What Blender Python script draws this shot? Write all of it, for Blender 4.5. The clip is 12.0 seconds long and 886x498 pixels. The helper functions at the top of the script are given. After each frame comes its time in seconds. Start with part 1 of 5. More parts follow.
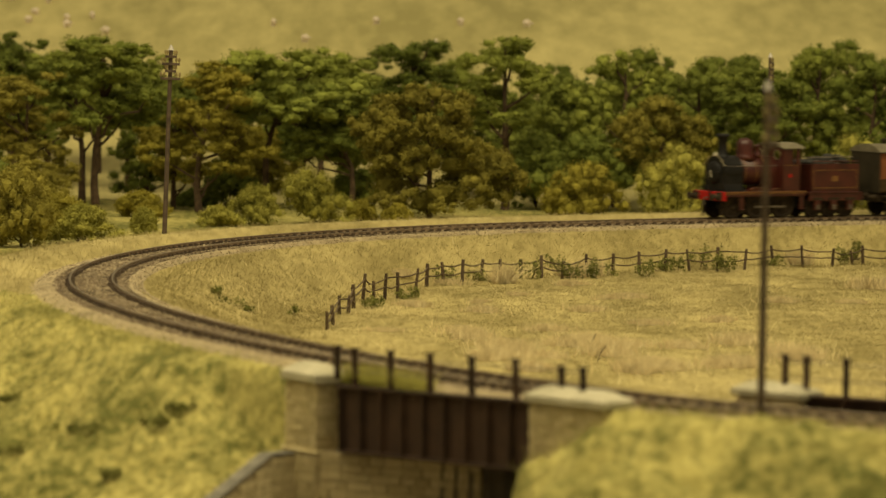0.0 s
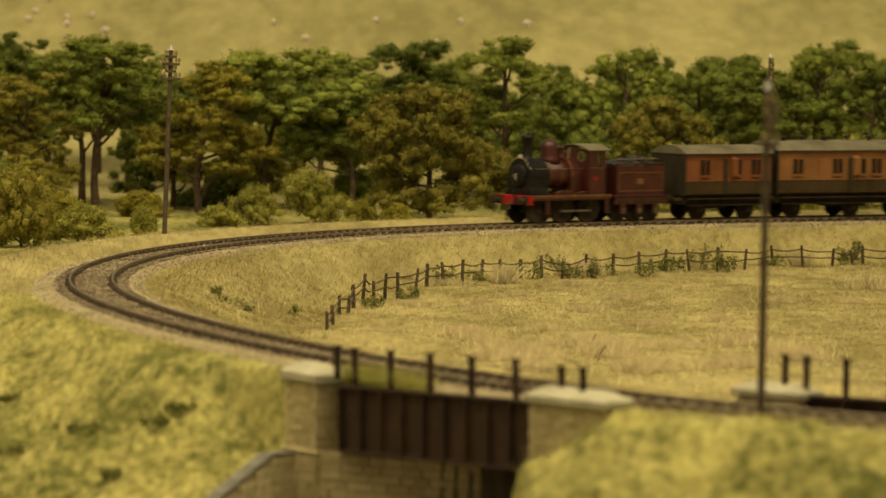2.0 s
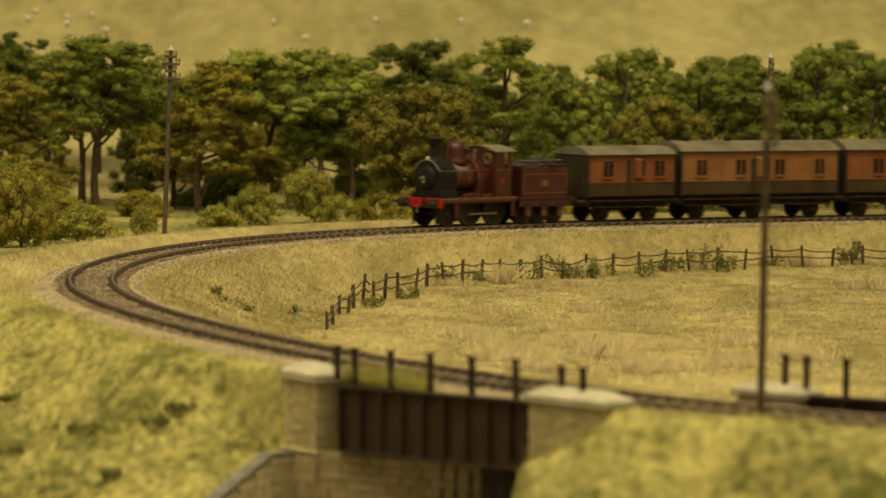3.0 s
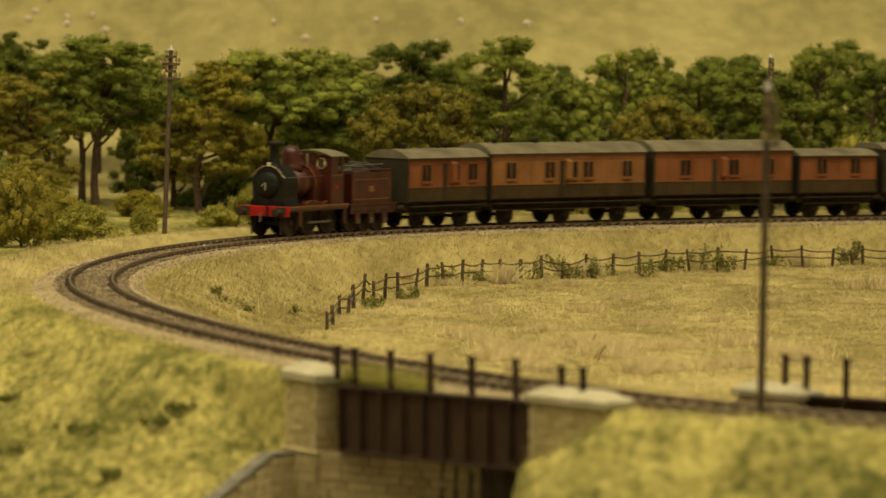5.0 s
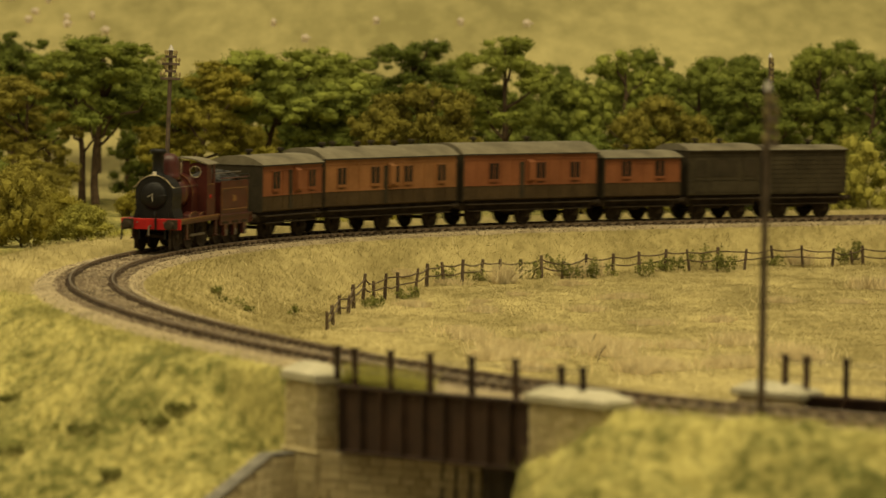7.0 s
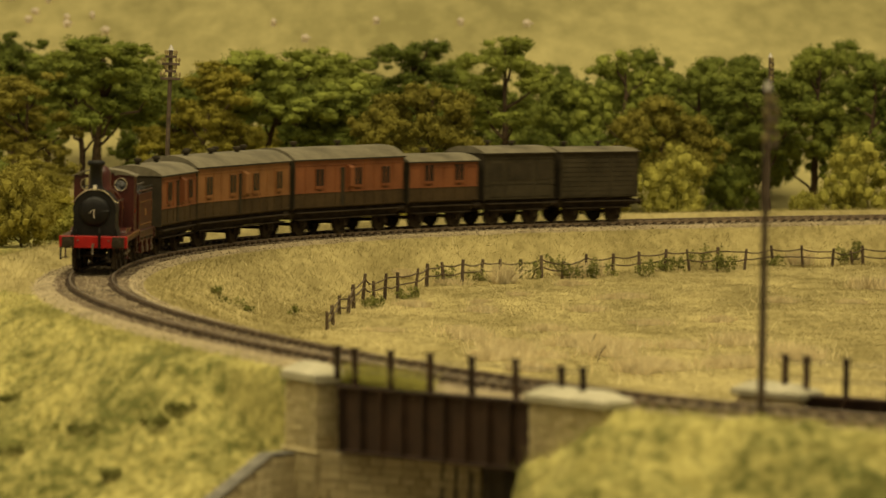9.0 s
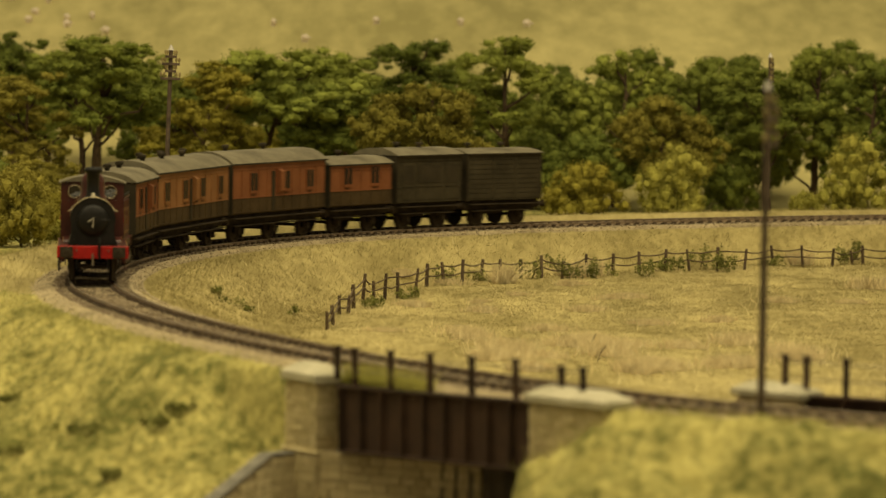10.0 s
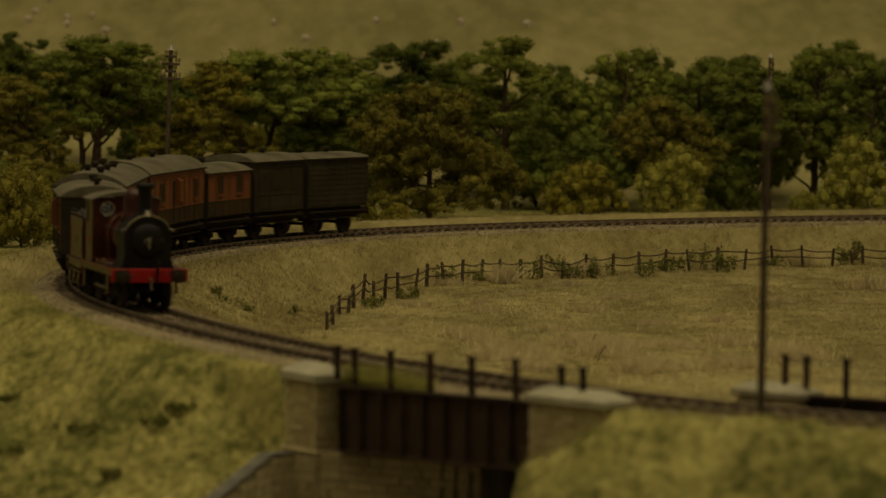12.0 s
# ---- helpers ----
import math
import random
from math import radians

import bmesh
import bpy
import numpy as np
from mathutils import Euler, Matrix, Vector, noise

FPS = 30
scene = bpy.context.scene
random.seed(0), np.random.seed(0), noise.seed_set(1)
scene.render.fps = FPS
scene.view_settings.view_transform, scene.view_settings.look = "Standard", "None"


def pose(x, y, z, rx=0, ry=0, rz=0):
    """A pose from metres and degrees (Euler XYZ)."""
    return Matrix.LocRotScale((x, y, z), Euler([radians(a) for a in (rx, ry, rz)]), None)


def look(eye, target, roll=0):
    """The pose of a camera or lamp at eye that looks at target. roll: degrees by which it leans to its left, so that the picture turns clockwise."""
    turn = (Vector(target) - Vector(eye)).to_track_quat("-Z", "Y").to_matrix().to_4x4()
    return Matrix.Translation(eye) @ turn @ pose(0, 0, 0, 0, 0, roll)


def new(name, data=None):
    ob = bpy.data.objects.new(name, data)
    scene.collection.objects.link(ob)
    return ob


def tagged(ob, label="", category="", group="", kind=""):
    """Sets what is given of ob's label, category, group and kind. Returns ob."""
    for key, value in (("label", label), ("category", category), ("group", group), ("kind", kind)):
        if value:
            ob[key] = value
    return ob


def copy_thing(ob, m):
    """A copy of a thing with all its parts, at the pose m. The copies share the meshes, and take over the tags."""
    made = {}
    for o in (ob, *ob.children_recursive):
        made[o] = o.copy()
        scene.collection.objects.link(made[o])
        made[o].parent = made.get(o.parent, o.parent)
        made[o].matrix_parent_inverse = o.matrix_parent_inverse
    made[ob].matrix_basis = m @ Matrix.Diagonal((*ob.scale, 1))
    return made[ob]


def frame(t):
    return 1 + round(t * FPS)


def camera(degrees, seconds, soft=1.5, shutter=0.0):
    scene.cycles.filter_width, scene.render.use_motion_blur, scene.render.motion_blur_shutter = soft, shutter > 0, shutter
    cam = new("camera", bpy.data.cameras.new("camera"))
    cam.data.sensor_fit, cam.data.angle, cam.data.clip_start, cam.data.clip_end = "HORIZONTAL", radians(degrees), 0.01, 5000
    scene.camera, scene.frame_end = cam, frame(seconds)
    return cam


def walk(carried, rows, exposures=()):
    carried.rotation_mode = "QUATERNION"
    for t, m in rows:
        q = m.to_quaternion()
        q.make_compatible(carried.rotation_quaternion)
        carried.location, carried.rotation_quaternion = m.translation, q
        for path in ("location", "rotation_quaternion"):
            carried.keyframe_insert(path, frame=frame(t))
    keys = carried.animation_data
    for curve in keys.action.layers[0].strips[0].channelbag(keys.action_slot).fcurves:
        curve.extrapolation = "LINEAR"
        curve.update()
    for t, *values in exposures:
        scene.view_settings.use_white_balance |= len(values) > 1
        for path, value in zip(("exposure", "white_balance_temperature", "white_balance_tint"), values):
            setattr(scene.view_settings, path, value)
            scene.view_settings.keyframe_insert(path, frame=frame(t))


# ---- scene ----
# A model railway in 4 mm to the foot scale, filmed with a long lens; rail level is z = 0.
cam = camera(12.78, 12.0, soft=1.5, shutter=1.2)
EYE = (0.0, 0.0, 0.1261)
VIEW = look(EYE, (0.0, 1.0, 0.1261 - math.tan(radians(3.479))), 0.907)
walk(cam, [(0.0, VIEW), (12.0, VIEW)],
     exposures=[(0.0, 0.0), (11.33, 0.0), (11.5, -0.38), (11.65, -0.70), (11.8, -1.08), (12.0, -1.66)])
cam.data.dof.use_dof = True
cam.data.dof.focus_distance = 2.15
cam.data.dof.aperture_fstop = 27.0

# ---- light: warm lamps over the layout, dim hall round it ----
world = bpy.data.worlds.new("hall_light")
scene.world = world
world.use_nodes = True
world.node_tree.nodes["Background"].inputs[0].default_value = (0.938, 0.80, 0.465, 1)
world.node_tree.nodes["Background"].inputs[1].default_value = 0.31


def overhead_lamp(name, at, target, size_x, size_y, watts):
    data = bpy.data.lights.new(name, "AREA")
    data.shape, data.size, data.size_y, data.energy = "RECTANGLE", size_x, size_y, watts
    data.color = (0.938, 0.80, 0.455)
    ob = new(name, data)
    ob.matrix_world = look(at, target)
    return ob


overhead_lamp("pelmet_lamp", (0.0, 1.46, 1.5), (0.0, 1.70, 0.0), 2.6, 1.5, 56.0)

# ---- materials ----


def material(name, dark, light, scale=200.0, rough=0.85, metal=0.0, bump=0.3, bump_scale=900.0, per_object=0.0, island=0.0, fine=0.35, gloss=0.3, upward=0.0, thin_share=0.45, squash=1.0):
    """Two tones mixed by coarse and fine noise, with relief; optional variation by object or by island."""
    m = bpy.data.materials.new(name)
    m.use_nodes = True
    nt = m.node_tree
    b = nt.nodes["Principled BSDF"]
    b.inputs["Roughness"].default_value = rough
    b.inputs["Metallic"].default_value = metal
    b.inputs["Specular IOR Level"].default_value = gloss
    if upward:
        geo = nt.nodes.new("ShaderNodeNewGeometry")
        blend = nt.nodes.new("ShaderNodeMix")
        blend.data_type = "VECTOR"
        blend.inputs[0].default_value = upward
        blend.inputs[5].default_value = (0.0, 0.0, 1.0)
        nt.links.new(geo.outputs["Normal"], blend.inputs[4])
        norm = nt.nodes.new("ShaderNodeVectorMath")
        norm.operation = "NORMALIZE"
        nt.links.new(blend.outputs[1], norm.inputs[0])
        nt.links.new(norm.outputs[0], b.inputs["Normal"])
    co = nt.nodes.new("ShaderNodeTexCoord")
    n1 = nt.nodes.new("ShaderNodeTexNoise")
    n1.inputs["Scale"].default_value, n1.inputs["Detail"].default_value = scale, 6.0
    n2 = nt.nodes.new("ShaderNodeTexNoise")
    n2.inputs["Scale"].default_value, n2.inputs["Detail"].default_value = scale * 7.3, 3.0
    place = nt.nodes.new("ShaderNodeMapping")
    place.inputs["Scale"].default_value = (1.0, squash, 1.0)
    nt.links.new(co.outputs["Object"], place.inputs["Vector"])
    nt.links.new(place.outputs[0], n1.inputs["Vector"])
    nt.links.new(place.outputs[0], n2.inputs["Vector"])
    add = nt.nodes.new("ShaderNodeMath")
    add.operation = "MULTIPLY_ADD"
    nt.links.new(n2.outputs["Fac"], add.inputs[0])
    add.inputs[1].default_value = fine
    nt.links.new(n1.outputs["Fac"], add.inputs[2])
    last = add.outputs[0]
    for amount, node, out in ((per_object, "ShaderNodeObjectInfo", "Random"), (island, "ShaderNodeNewGeometry", "Random Per Island")):
        if amount:
            r = nt.nodes.new(node)
            a2 = nt.nodes.new("ShaderNodeMath")
            a2.operation = "MULTIPLY_ADD"
            nt.links.new(r.outputs[out], a2.inputs[0])
            a2.inputs[1].default_value = amount
            nt.links.new(last, a2.inputs[2])
            last = a2.outputs[0]
    mid = 0.5 + fine * 0.5 + per_object * 0.5 + island * 0.5
    spread = 0.20 + (per_object + island) * 0.5
    mr = nt.nodes.new("ShaderNodeMapRange")
    mr.inputs["From Min"].default_value, mr.inputs["From Max"].default_value = mid - spread, mid + spread
    nt.links.new(last, mr.inputs["Value"])
    mix = nt.nodes.new("ShaderNodeMix")
    mix.data_type = "RGBA"
    mix.inputs[6].default_value, mix.inputs[7].default_value = (*dark, 1), (*light, 1)
    nt.links.new(mr.outputs[0], mix.inputs[0])
    nt.links.new(mix.outputs[2], b.inputs["Base Color"])
    if upward:
        thin = nt.nodes.new("ShaderNodeBsdfTranslucent")
        nt.links.new(mix.outputs[2], thin.inputs["Color"])
        both = nt.nodes.new("ShaderNodeMixShader")
        both.inputs[0].default_value = thin_share
        nt.links.new(b.outputs[0], both.inputs[1])
        nt.links.new(thin.outputs[0], both.inputs[2])
        nt.links.new(both.outputs[0], nt.nodes["Material Output"].inputs["Surface"])
    if bump:
        n3 = nt.nodes.new("ShaderNodeTexNoise")
        n3.inputs["Scale"].default_value, n3.inputs["Detail"].default_value = bump_scale, 4.0
        nt.links.new(co.outputs["Object"], n3.inputs["Vector"])
        bp = nt.nodes.new("ShaderNodeBump")
        bp.inputs["Strength"].default_value, bp.inputs["Distance"].default_value = bump, 0.0005
        nt.links.new(n3.outputs["Fac"], bp.inputs["Height"])
        nt.links.new(bp.outputs[0], b.inputs["Normal"])
    return m


M = {}
M["field"] = material("dry_meadow", (0.23, 0.184, 0.068), (0.42, 0.342, 0.145), 26, 0.95, bump=0.9, bump_scale=700, fine=0.7, squash=0.35)
M["bank"] = material("green_bank", (0.11, 0.11, 0.022), (0.43, 0.37, 0.12), 34, 0.95, bump=0.9, bump_scale=500, fine=0.9, squash=0.5)
M["soil"] = material("dusty_cess", (0.22, 0.172, 0.100), (0.40, 0.322, 0.192), 60, 0.95, bump=0.7, bump_scale=1500)
M["hill"] = material("hill_pasture", (0.375, 0.325, 0.128), (0.62, 0.53, 0.226), 8, 0.95, bump=0.3, bump_scale=200, fine=0.7, squash=0.28)
M["straw_blade"] = material("straw_blades", (0.215, 0.174, 0.064), (0.47, 0.386, 0.170), 26, 0.9, bump=0, island=0.22, fine=0.7, upward=0.85, squash=0.35)
M["verge_blade"] = material("verge_blades", (0.24, 0.225, 0.045), (0.50, 0.45, 0.115), 40, 0.9, bump=0, island=0.3, upward=0.8)
M["crest_blade"] = material("crest_blades", (0.33, 0.270, 0.105), (0.60, 0.495, 0.225), 26, 0.9, bump=0, island=0.25, fine=0.7, upward=0.85, squash=0.5)
M["shaggy_blade"] = material("shaggy_blades", (0.165, 0.133, 0.045), (0.365, 0.297, 0.117), 34, 0.9, bump=0, island=0.25, fine=0.8, upward=0.35, thin_share=0.3, squash=0.6)
M["green_blade"] = material("green_blades", (0.095, 0.098, 0.018), (0.48, 0.415, 0.138), 34, 0.9, bump=0, island=0.3, fine=1.0, upward=0.8, squash=0.5)
M["bleached_blade"] = material("bleached_blades", (0.60, 0.46, 0.22), (0.92, 0.78, 0.46), 60, 0.9, bump=0, island=0.5, upward=0.92)
M["ballast"] = material("ballast_stone", (0.20, 0.156, 0.098), (0.49, 0.40, 0.262), 80, 0.95, bump=0, island=0.8)
M["sleeper"] = material("creosoted_sleeper", (0.085, 0.062, 0.040), (0.205, 0.152, 0.100), 300, 0.9, per_object=0.4)
M["rail"] = material("rusty_rail", (0.165, 0.116, 0.072), (0.31, 0.228, 0.148), 300, 0.75, 0.0)
M["railtop"] = material("worn_rail_head", (0.16, 0.13, 0.10), (0.34, 0.29, 0.23), 200, 0.38, 0.9, bump=0.1)
M["wood"] = material("weathered_wood", (0.035, 0.024, 0.014), (0.13, 0.09, 0.055), 400, 0.9, per_object=0.4)
M["pole"] = material("tarred_pole", (0.05, 0.035, 0.024), (0.12, 0.085, 0.06), 250, 0.85)
M["porcelain"] = material("porcelain", (0.5, 0.45, 0.34), (0.66, 0.6, 0.48), 300, 0.3, bump=0)
M["insulator"] = material("brown_insulator", (0.16, 0.12, 0.05), (0.34, 0.27, 0.12), 300, 0.4, bump=0)
M["zinc"] = material("zinc_cap", (0.32, 0.29, 0.25), (0.5, 0.46, 0.4), 300, 0.5, 0.3)
M["stone"] = material("coursed_stone", (0.37, 0.295, 0.150), (0.70, 0.59, 0.34), 90, 0.92, bump=0.8, bump_scale=1400, per_object=0.5)
M["mortar"] = material("mortar", (0.30, 0.24, 0.13), (0.48, 0.39, 0.23), 150, 0.95)
M["coping"] = material("pale_coping", (0.30, 0.27, 0.185), (0.56, 0.51, 0.37), 90, 0.9, bump=0.7, per_object=0.2)
M["dark_coping"] = material("slate_coping", (0.10, 0.092, 0.075), (0.21, 0.19, 0.155), 150, 0.85)
M["iron"] = material("brown_iron", (0.016, 0.0095, 0.006), (0.075, 0.040, 0.023), 130, 0.75, 0.1, per_object=0.5)
M["road"] = material("packed_road", (0.10, 0.08, 0.05), (0.18, 0.14, 0.09), 90, 0.95)
M["leaf_green"] = material("pine_foliage", (0.060, 0.082, 0.013), (0.325, 0.345, 0.067), 60, 0.9, bump=0.6, bump_scale=1600, island=0.24, per_object=0.3, gloss=0.1)
M["leaf_dark"] = material("dark_foliage", (0.044, 0.064, 0.011), (0.24, 0.262, 0.052), 60, 0.9, bump=0.6, bump_scale=1600, island=0.24, per_object=0.3, gloss=0.1)
M["leaf_olive"] = material("olive_foliage", (0.1, 0.088, 0.011), (0.4, 0.34, 0.055), 60, 0.9, bump=0.6, bump_scale=1600, island=0.28, per_object=0.3, gloss=0.1)
M["leaf_brown"] = material("bronze_foliage", (0.086, 0.076, 0.013), (0.325, 0.278, 0.053), 60, 0.9, bump=0.6, bump_scale=1600, island=0.24, per_object=0.3, gloss=0.1)
M["leaf_light"] = material("light_foliage", (0.145, 0.140, 0.023), (0.45, 0.41, 0.088), 60, 0.9, bump=0.6, bump_scale=1600, island=0.24, per_object=0.3, gloss=0.1)
M["leaf_weed"] = material("weed_foliage", (0.080, 0.090, 0.018), (0.27, 0.26, 0.065), 90, 0.9, bump=0, island=0.5, upward=0.5)
M["bark"] = material("bark", (0.035, 0.022, 0.013), (0.11, 0.07, 0.04), 300, 0.95, bump=0.8)
M["fleece"] = material("fleece", (0.62, 0.50, 0.40), (0.85, 0.74, 0.62), 400, 0.95)
M["maroon"] = material("maroon_paint", (0.032, 0.0066, 0.0047), (0.064, 0.0138, 0.0092), 120, 0.34, bump=0.05, gloss=0.4)
M["black"] = material("sooty_black", (0.0045, 0.004, 0.0036), (0.013, 0.011, 0.0095), 200, 0.5, bump=0.15, gloss=0.2)
M["red"] = material("buffer_beam_red", (0.25, 0.008, 0.007), (0.40, 0.014, 0.010), 200, 0.5, bump=0.05, gloss=0.2)
M["brass"] = material("dull_brass", (0.30, 0.24, 0.14), (0.46, 0.38, 0.24), 200, 0.45, 0.5, bump=0)
M["lining"] = material("straw_lining", (0.13, 0.060, 0.02), (0.20, 0.095, 0.03), 300, 0.5, bump=0)
M["steel"] = material("grimy_steel", (0.10, 0.085, 0.065), (0.24, 0.20, 0.155), 300, 0.5, 0.7)
M["coal"] = material("coal", (0.010, 0.009, 0.008), (0.05, 0.045, 0.04), 400, 0.45, bump=0.8, island=0.5)
M["orange"] = material("orange_panel", (0.165, 0.071, 0.024), (0.255, 0.115, 0.044), 60, 0.6, bump=0.05, gloss=0.2)
M["russet"] = material("russet_panel", (0.138, 0.047, 0.018), (0.215, 0.078, 0.030), 60, 0.6, bump=0.05, gloss=0.2)
M["brown"] = material("grimy_brown_panel", (0.034, 0.022, 0.0105), (0.068, 0.044, 0.021), 60, 0.7, bump=0.08, gloss=0.1)
M["vandark"] = material("grimy_olive_van", (0.025, 0.020, 0.0120), (0.055, 0.044, 0.026), 60, 0.75, bump=0.1, gloss=0.1)
M["end"] = material("coach_end_black", (0.022, 0.018, 0.011), (0.044, 0.034, 0.021), 80, 0.75, gloss=0.1)
M["roof"] = material("dusty_roof", (0.088, 0.074, 0.048), (0.180, 0.155, 0.102), 70, 0.8, bump=0.2)
M["under"] = material("underframe_grime", (0.020, 0.0145, 0.010), (0.056, 0.041, 0.026), 150, 0.9, gloss=0.1)
M["glass"] = bpy.data.materials.new("dark_window_glass")
M["glass"].use_nodes = True
_g = M["glass"].node_tree.nodes["Principled BSDF"]
_g.inputs["Base Color"].default_value, _g.inputs["Roughness"].default_value = (0.007, 0.006, 0.005, 1), 0.3
_g.inputs["Specular IOR Level"].default_value = 0.15

# ---- mesh helpers ----


def part(name, bm, mat, parent=None, label="", smooth=False):
    """Link a bmesh as one mesh object under a thing."""
    me = bpy.data.meshes.new(name)
    bm.to_mesh(me)
    bm.free()
    if smooth:
        for p in me.polygons:
            p.use_smooth = True
    me.materials.append(M[mat] if isinstance(mat, str) else mat)
    ob = new(name, me)
    ob.parent = parent
    if label:
        tagged(ob, label)
    return ob


def share(name, me, parent, m):
    ob = new(name, me)
    ob.parent = parent
    ob.matrix_basis = m
    return ob


def box(bm, x0, x1, y0, y1, z0, z1, bevel=0.0):
    r = bmesh.ops.create_cube(bm, size=1.0, matrix=Matrix.Translation(((x0 + x1) / 2, (y0 + y1) / 2, (z0 + z1) / 2)) @ Matrix.Diagonal((x1 - x0, y1 - y0, z1 - z0, 1)))
    if bevel:
        es = list({e for v in r["verts"] for e in v.link_edges})
        bmesh.ops.bevel(bm, geom=es, offset=bevel, segments=1, affect="EDGES")
    return bm


def boxed(*args):
    return box(bmesh.new(), *args)


def rod(bm, a, b, r0, r1=None, seg=8):
    """A tapered round bar from a to b."""
    a, b = Vector(a), Vector(b)
    d = b - a
    m = Matrix.Translation((a + b) / 2) @ d.to_track_quat("Z", "Y").to_matrix().to_4x4()
    bmesh.ops.create_cone(bm, cap_ends=True, segments=seg, radius1=r0, radius2=r0 if r1 is None else r1, depth=d.length, matrix=m)
    return bm


def lathe(bm, profile, m, seg=20):
    """Turn a profile of (radius, height) about z, placed by m."""
    rings = []
    for r, h in profile:
        rings.append([bm.verts.new(m @ Vector((r * math.cos(2 * math.pi * i / seg), r * math.sin(2 * math.pi * i / seg), h))) for i in range(seg)])
    for a, b in zip(rings, rings[1:]):
        for i in range(seg):
            bm.faces.new((a[i], a[(i + 1) % seg], b[(i + 1) % seg], b[i]))
    bm.faces.new(list(reversed(rings[0])))
    bm.faces.new(rings[-1])
    return bm


def prism(bm, outline, x0, x1):
    """Extrude an outline of (y, z) along x."""
    a = [bm.verts.new((x0, y, z)) for y, z in outline]
    b = [bm.verts.new((x1, y, z)) for y, z in outline]
    n = len(outline)
    for i in range(n):
        bm.faces.new((a[i], a[(i + 1) % n], b[(i + 1) % n], b[i]))
    bm.faces.new(list(reversed(a)))
    bm.faces.new(b)
    bmesh.ops.recalc_face_normals(bm, faces=bm.faces)
    return bm


def soup(name, verts, faces, mat, smooth=False):
    me = bpy.data.meshes.new(name)
    me.from_pydata(verts, [], faces)
    me.materials.append(M[mat])
    if smooth:
        me.polygons.foreach_set("use_smooth", [True] * len(me.polygons))
    return new(name, me)


# ---- the track's line ----
BENDS = (0.893, 0.485, 1.725, 1.769, 1.472, 1.499, 0.794, 0.958, 2.143)
LENGTH, STEP = 1.4827, 0.003
START, HEADING = (0.2932, 2.507), 3.6278


def track_line():
    """Points along the centre line: distance, x, y, heading; straight before the start, even curve past the end."""
    n = int(round(LENGTH / STEP))
    ss = np.arange(n + 1) * STEP
    kk = np.interp(ss, np.linspace(0, LENGTH, len(BENDS)), BENDS)
    th = HEADING + np.concatenate([[0], np.cumsum((kk[1:] + kk[:-1]) / 2 * STEP)])
    tm = (th[1:] + th[:-1]) / 2
    xs = START[0] + np.concatenate([[0], np.cumsum(np.cos(tm) * STEP)])
    ys = START[1] + np.concatenate([[0], np.cumsum(np.sin(tm) * STEP)])
    back = np.arange(-330, 0) * STEP
    xb, yb = START[0] + back * math.cos(HEADING), START[1] + back * math.sin(HEADING)
    ahead = np.arange(1, 120) * STEP
    ta = th[-1] + ahead * BENDS[-1]
    xa, ya = xs[-1] + np.cumsum(np.cos(ta) * STEP), ys[-1] + np.cumsum(np.sin(ta) * STEP)
    return (np.concatenate([back, ss, ss[-1] + ahead]), np.concatenate([xb, xs, xa]),
            np.concatenate([yb, ys, ya]), np.concatenate([np.full(len(back), HEADING), th, ta]))


LS, LX, LY, LH = track_line()


def on_track(s, off=0.0, z=0.0):
    x, y, h = np.interp(s, LS, LX), np.interp(s, LS, LY), np.interp(s, LS, LH)
    return Vector((x - off * math.sin(h), y + off * math.cos(h), z))


def track_pose(s, off=0.0, z=0.0):
    h = np.interp(s, LS, LH)
    return Matrix.Translation(on_track(s, off, z)) @ Matrix.Rotation(h, 4, "Z")


def along(xs, ys):
    """Distance along the track and signed offset (positive inside the bend) of many points."""
    s, o = np.empty(len(xs)), np.empty(len(xs))
    lx, ly, lh, ls = LX[::2], LY[::2], LH[::2], LS[::2]
    for i in range(0, len(xs), 4000):
        dx, dy = xs[i:i + 4000, None] - lx, ys[i:i + 4000, None] - ly
        d2 = dx * dx + dy * dy
        k = d2.argmin(1)
        r = np.arange(len(k))
        side = -dx[r, k] * np.sin(lh[k]) + dy[r, k] * np.cos(lh[k])
        o[i:i + 4000] = np.sign(side) * np.sqrt(d2[r, k])
        s[i:i + 4000] = ls[k]
    return s, o


def smooth(a, b, v):
    t = np.clip((v - a) / (b - a), 0, 1)
    return t * t * (3 - 2 * t)


def waves(x, y, size, seed):
    """Cheap rolling noise in about -1..1."""
    rng = np.random.RandomState(seed)
    v = 0
    for k in range(7):
        a, ph, w = rng.rand() * 6.283, rng.rand() * 6.283, (0.6 + rng.rand() * 1.3) / size
        v = v + np.sin((x * math.cos(a) + y * math.sin(a)) * w * 6.283 + ph)
    return v / 3.5


FIELD_Z = -0.027
FOOT_S = (-1.0, 0.0, 0.15, 0.3, 0.45, 0.6, 0.8, 1.0, 1.2, 1.4, 1.9)
FOOT_O = (0.055, 0.055, 0.056, 0.058, 0.066, 0.080, 0.098, 0.085, 0.065, 0.055, 0.055)


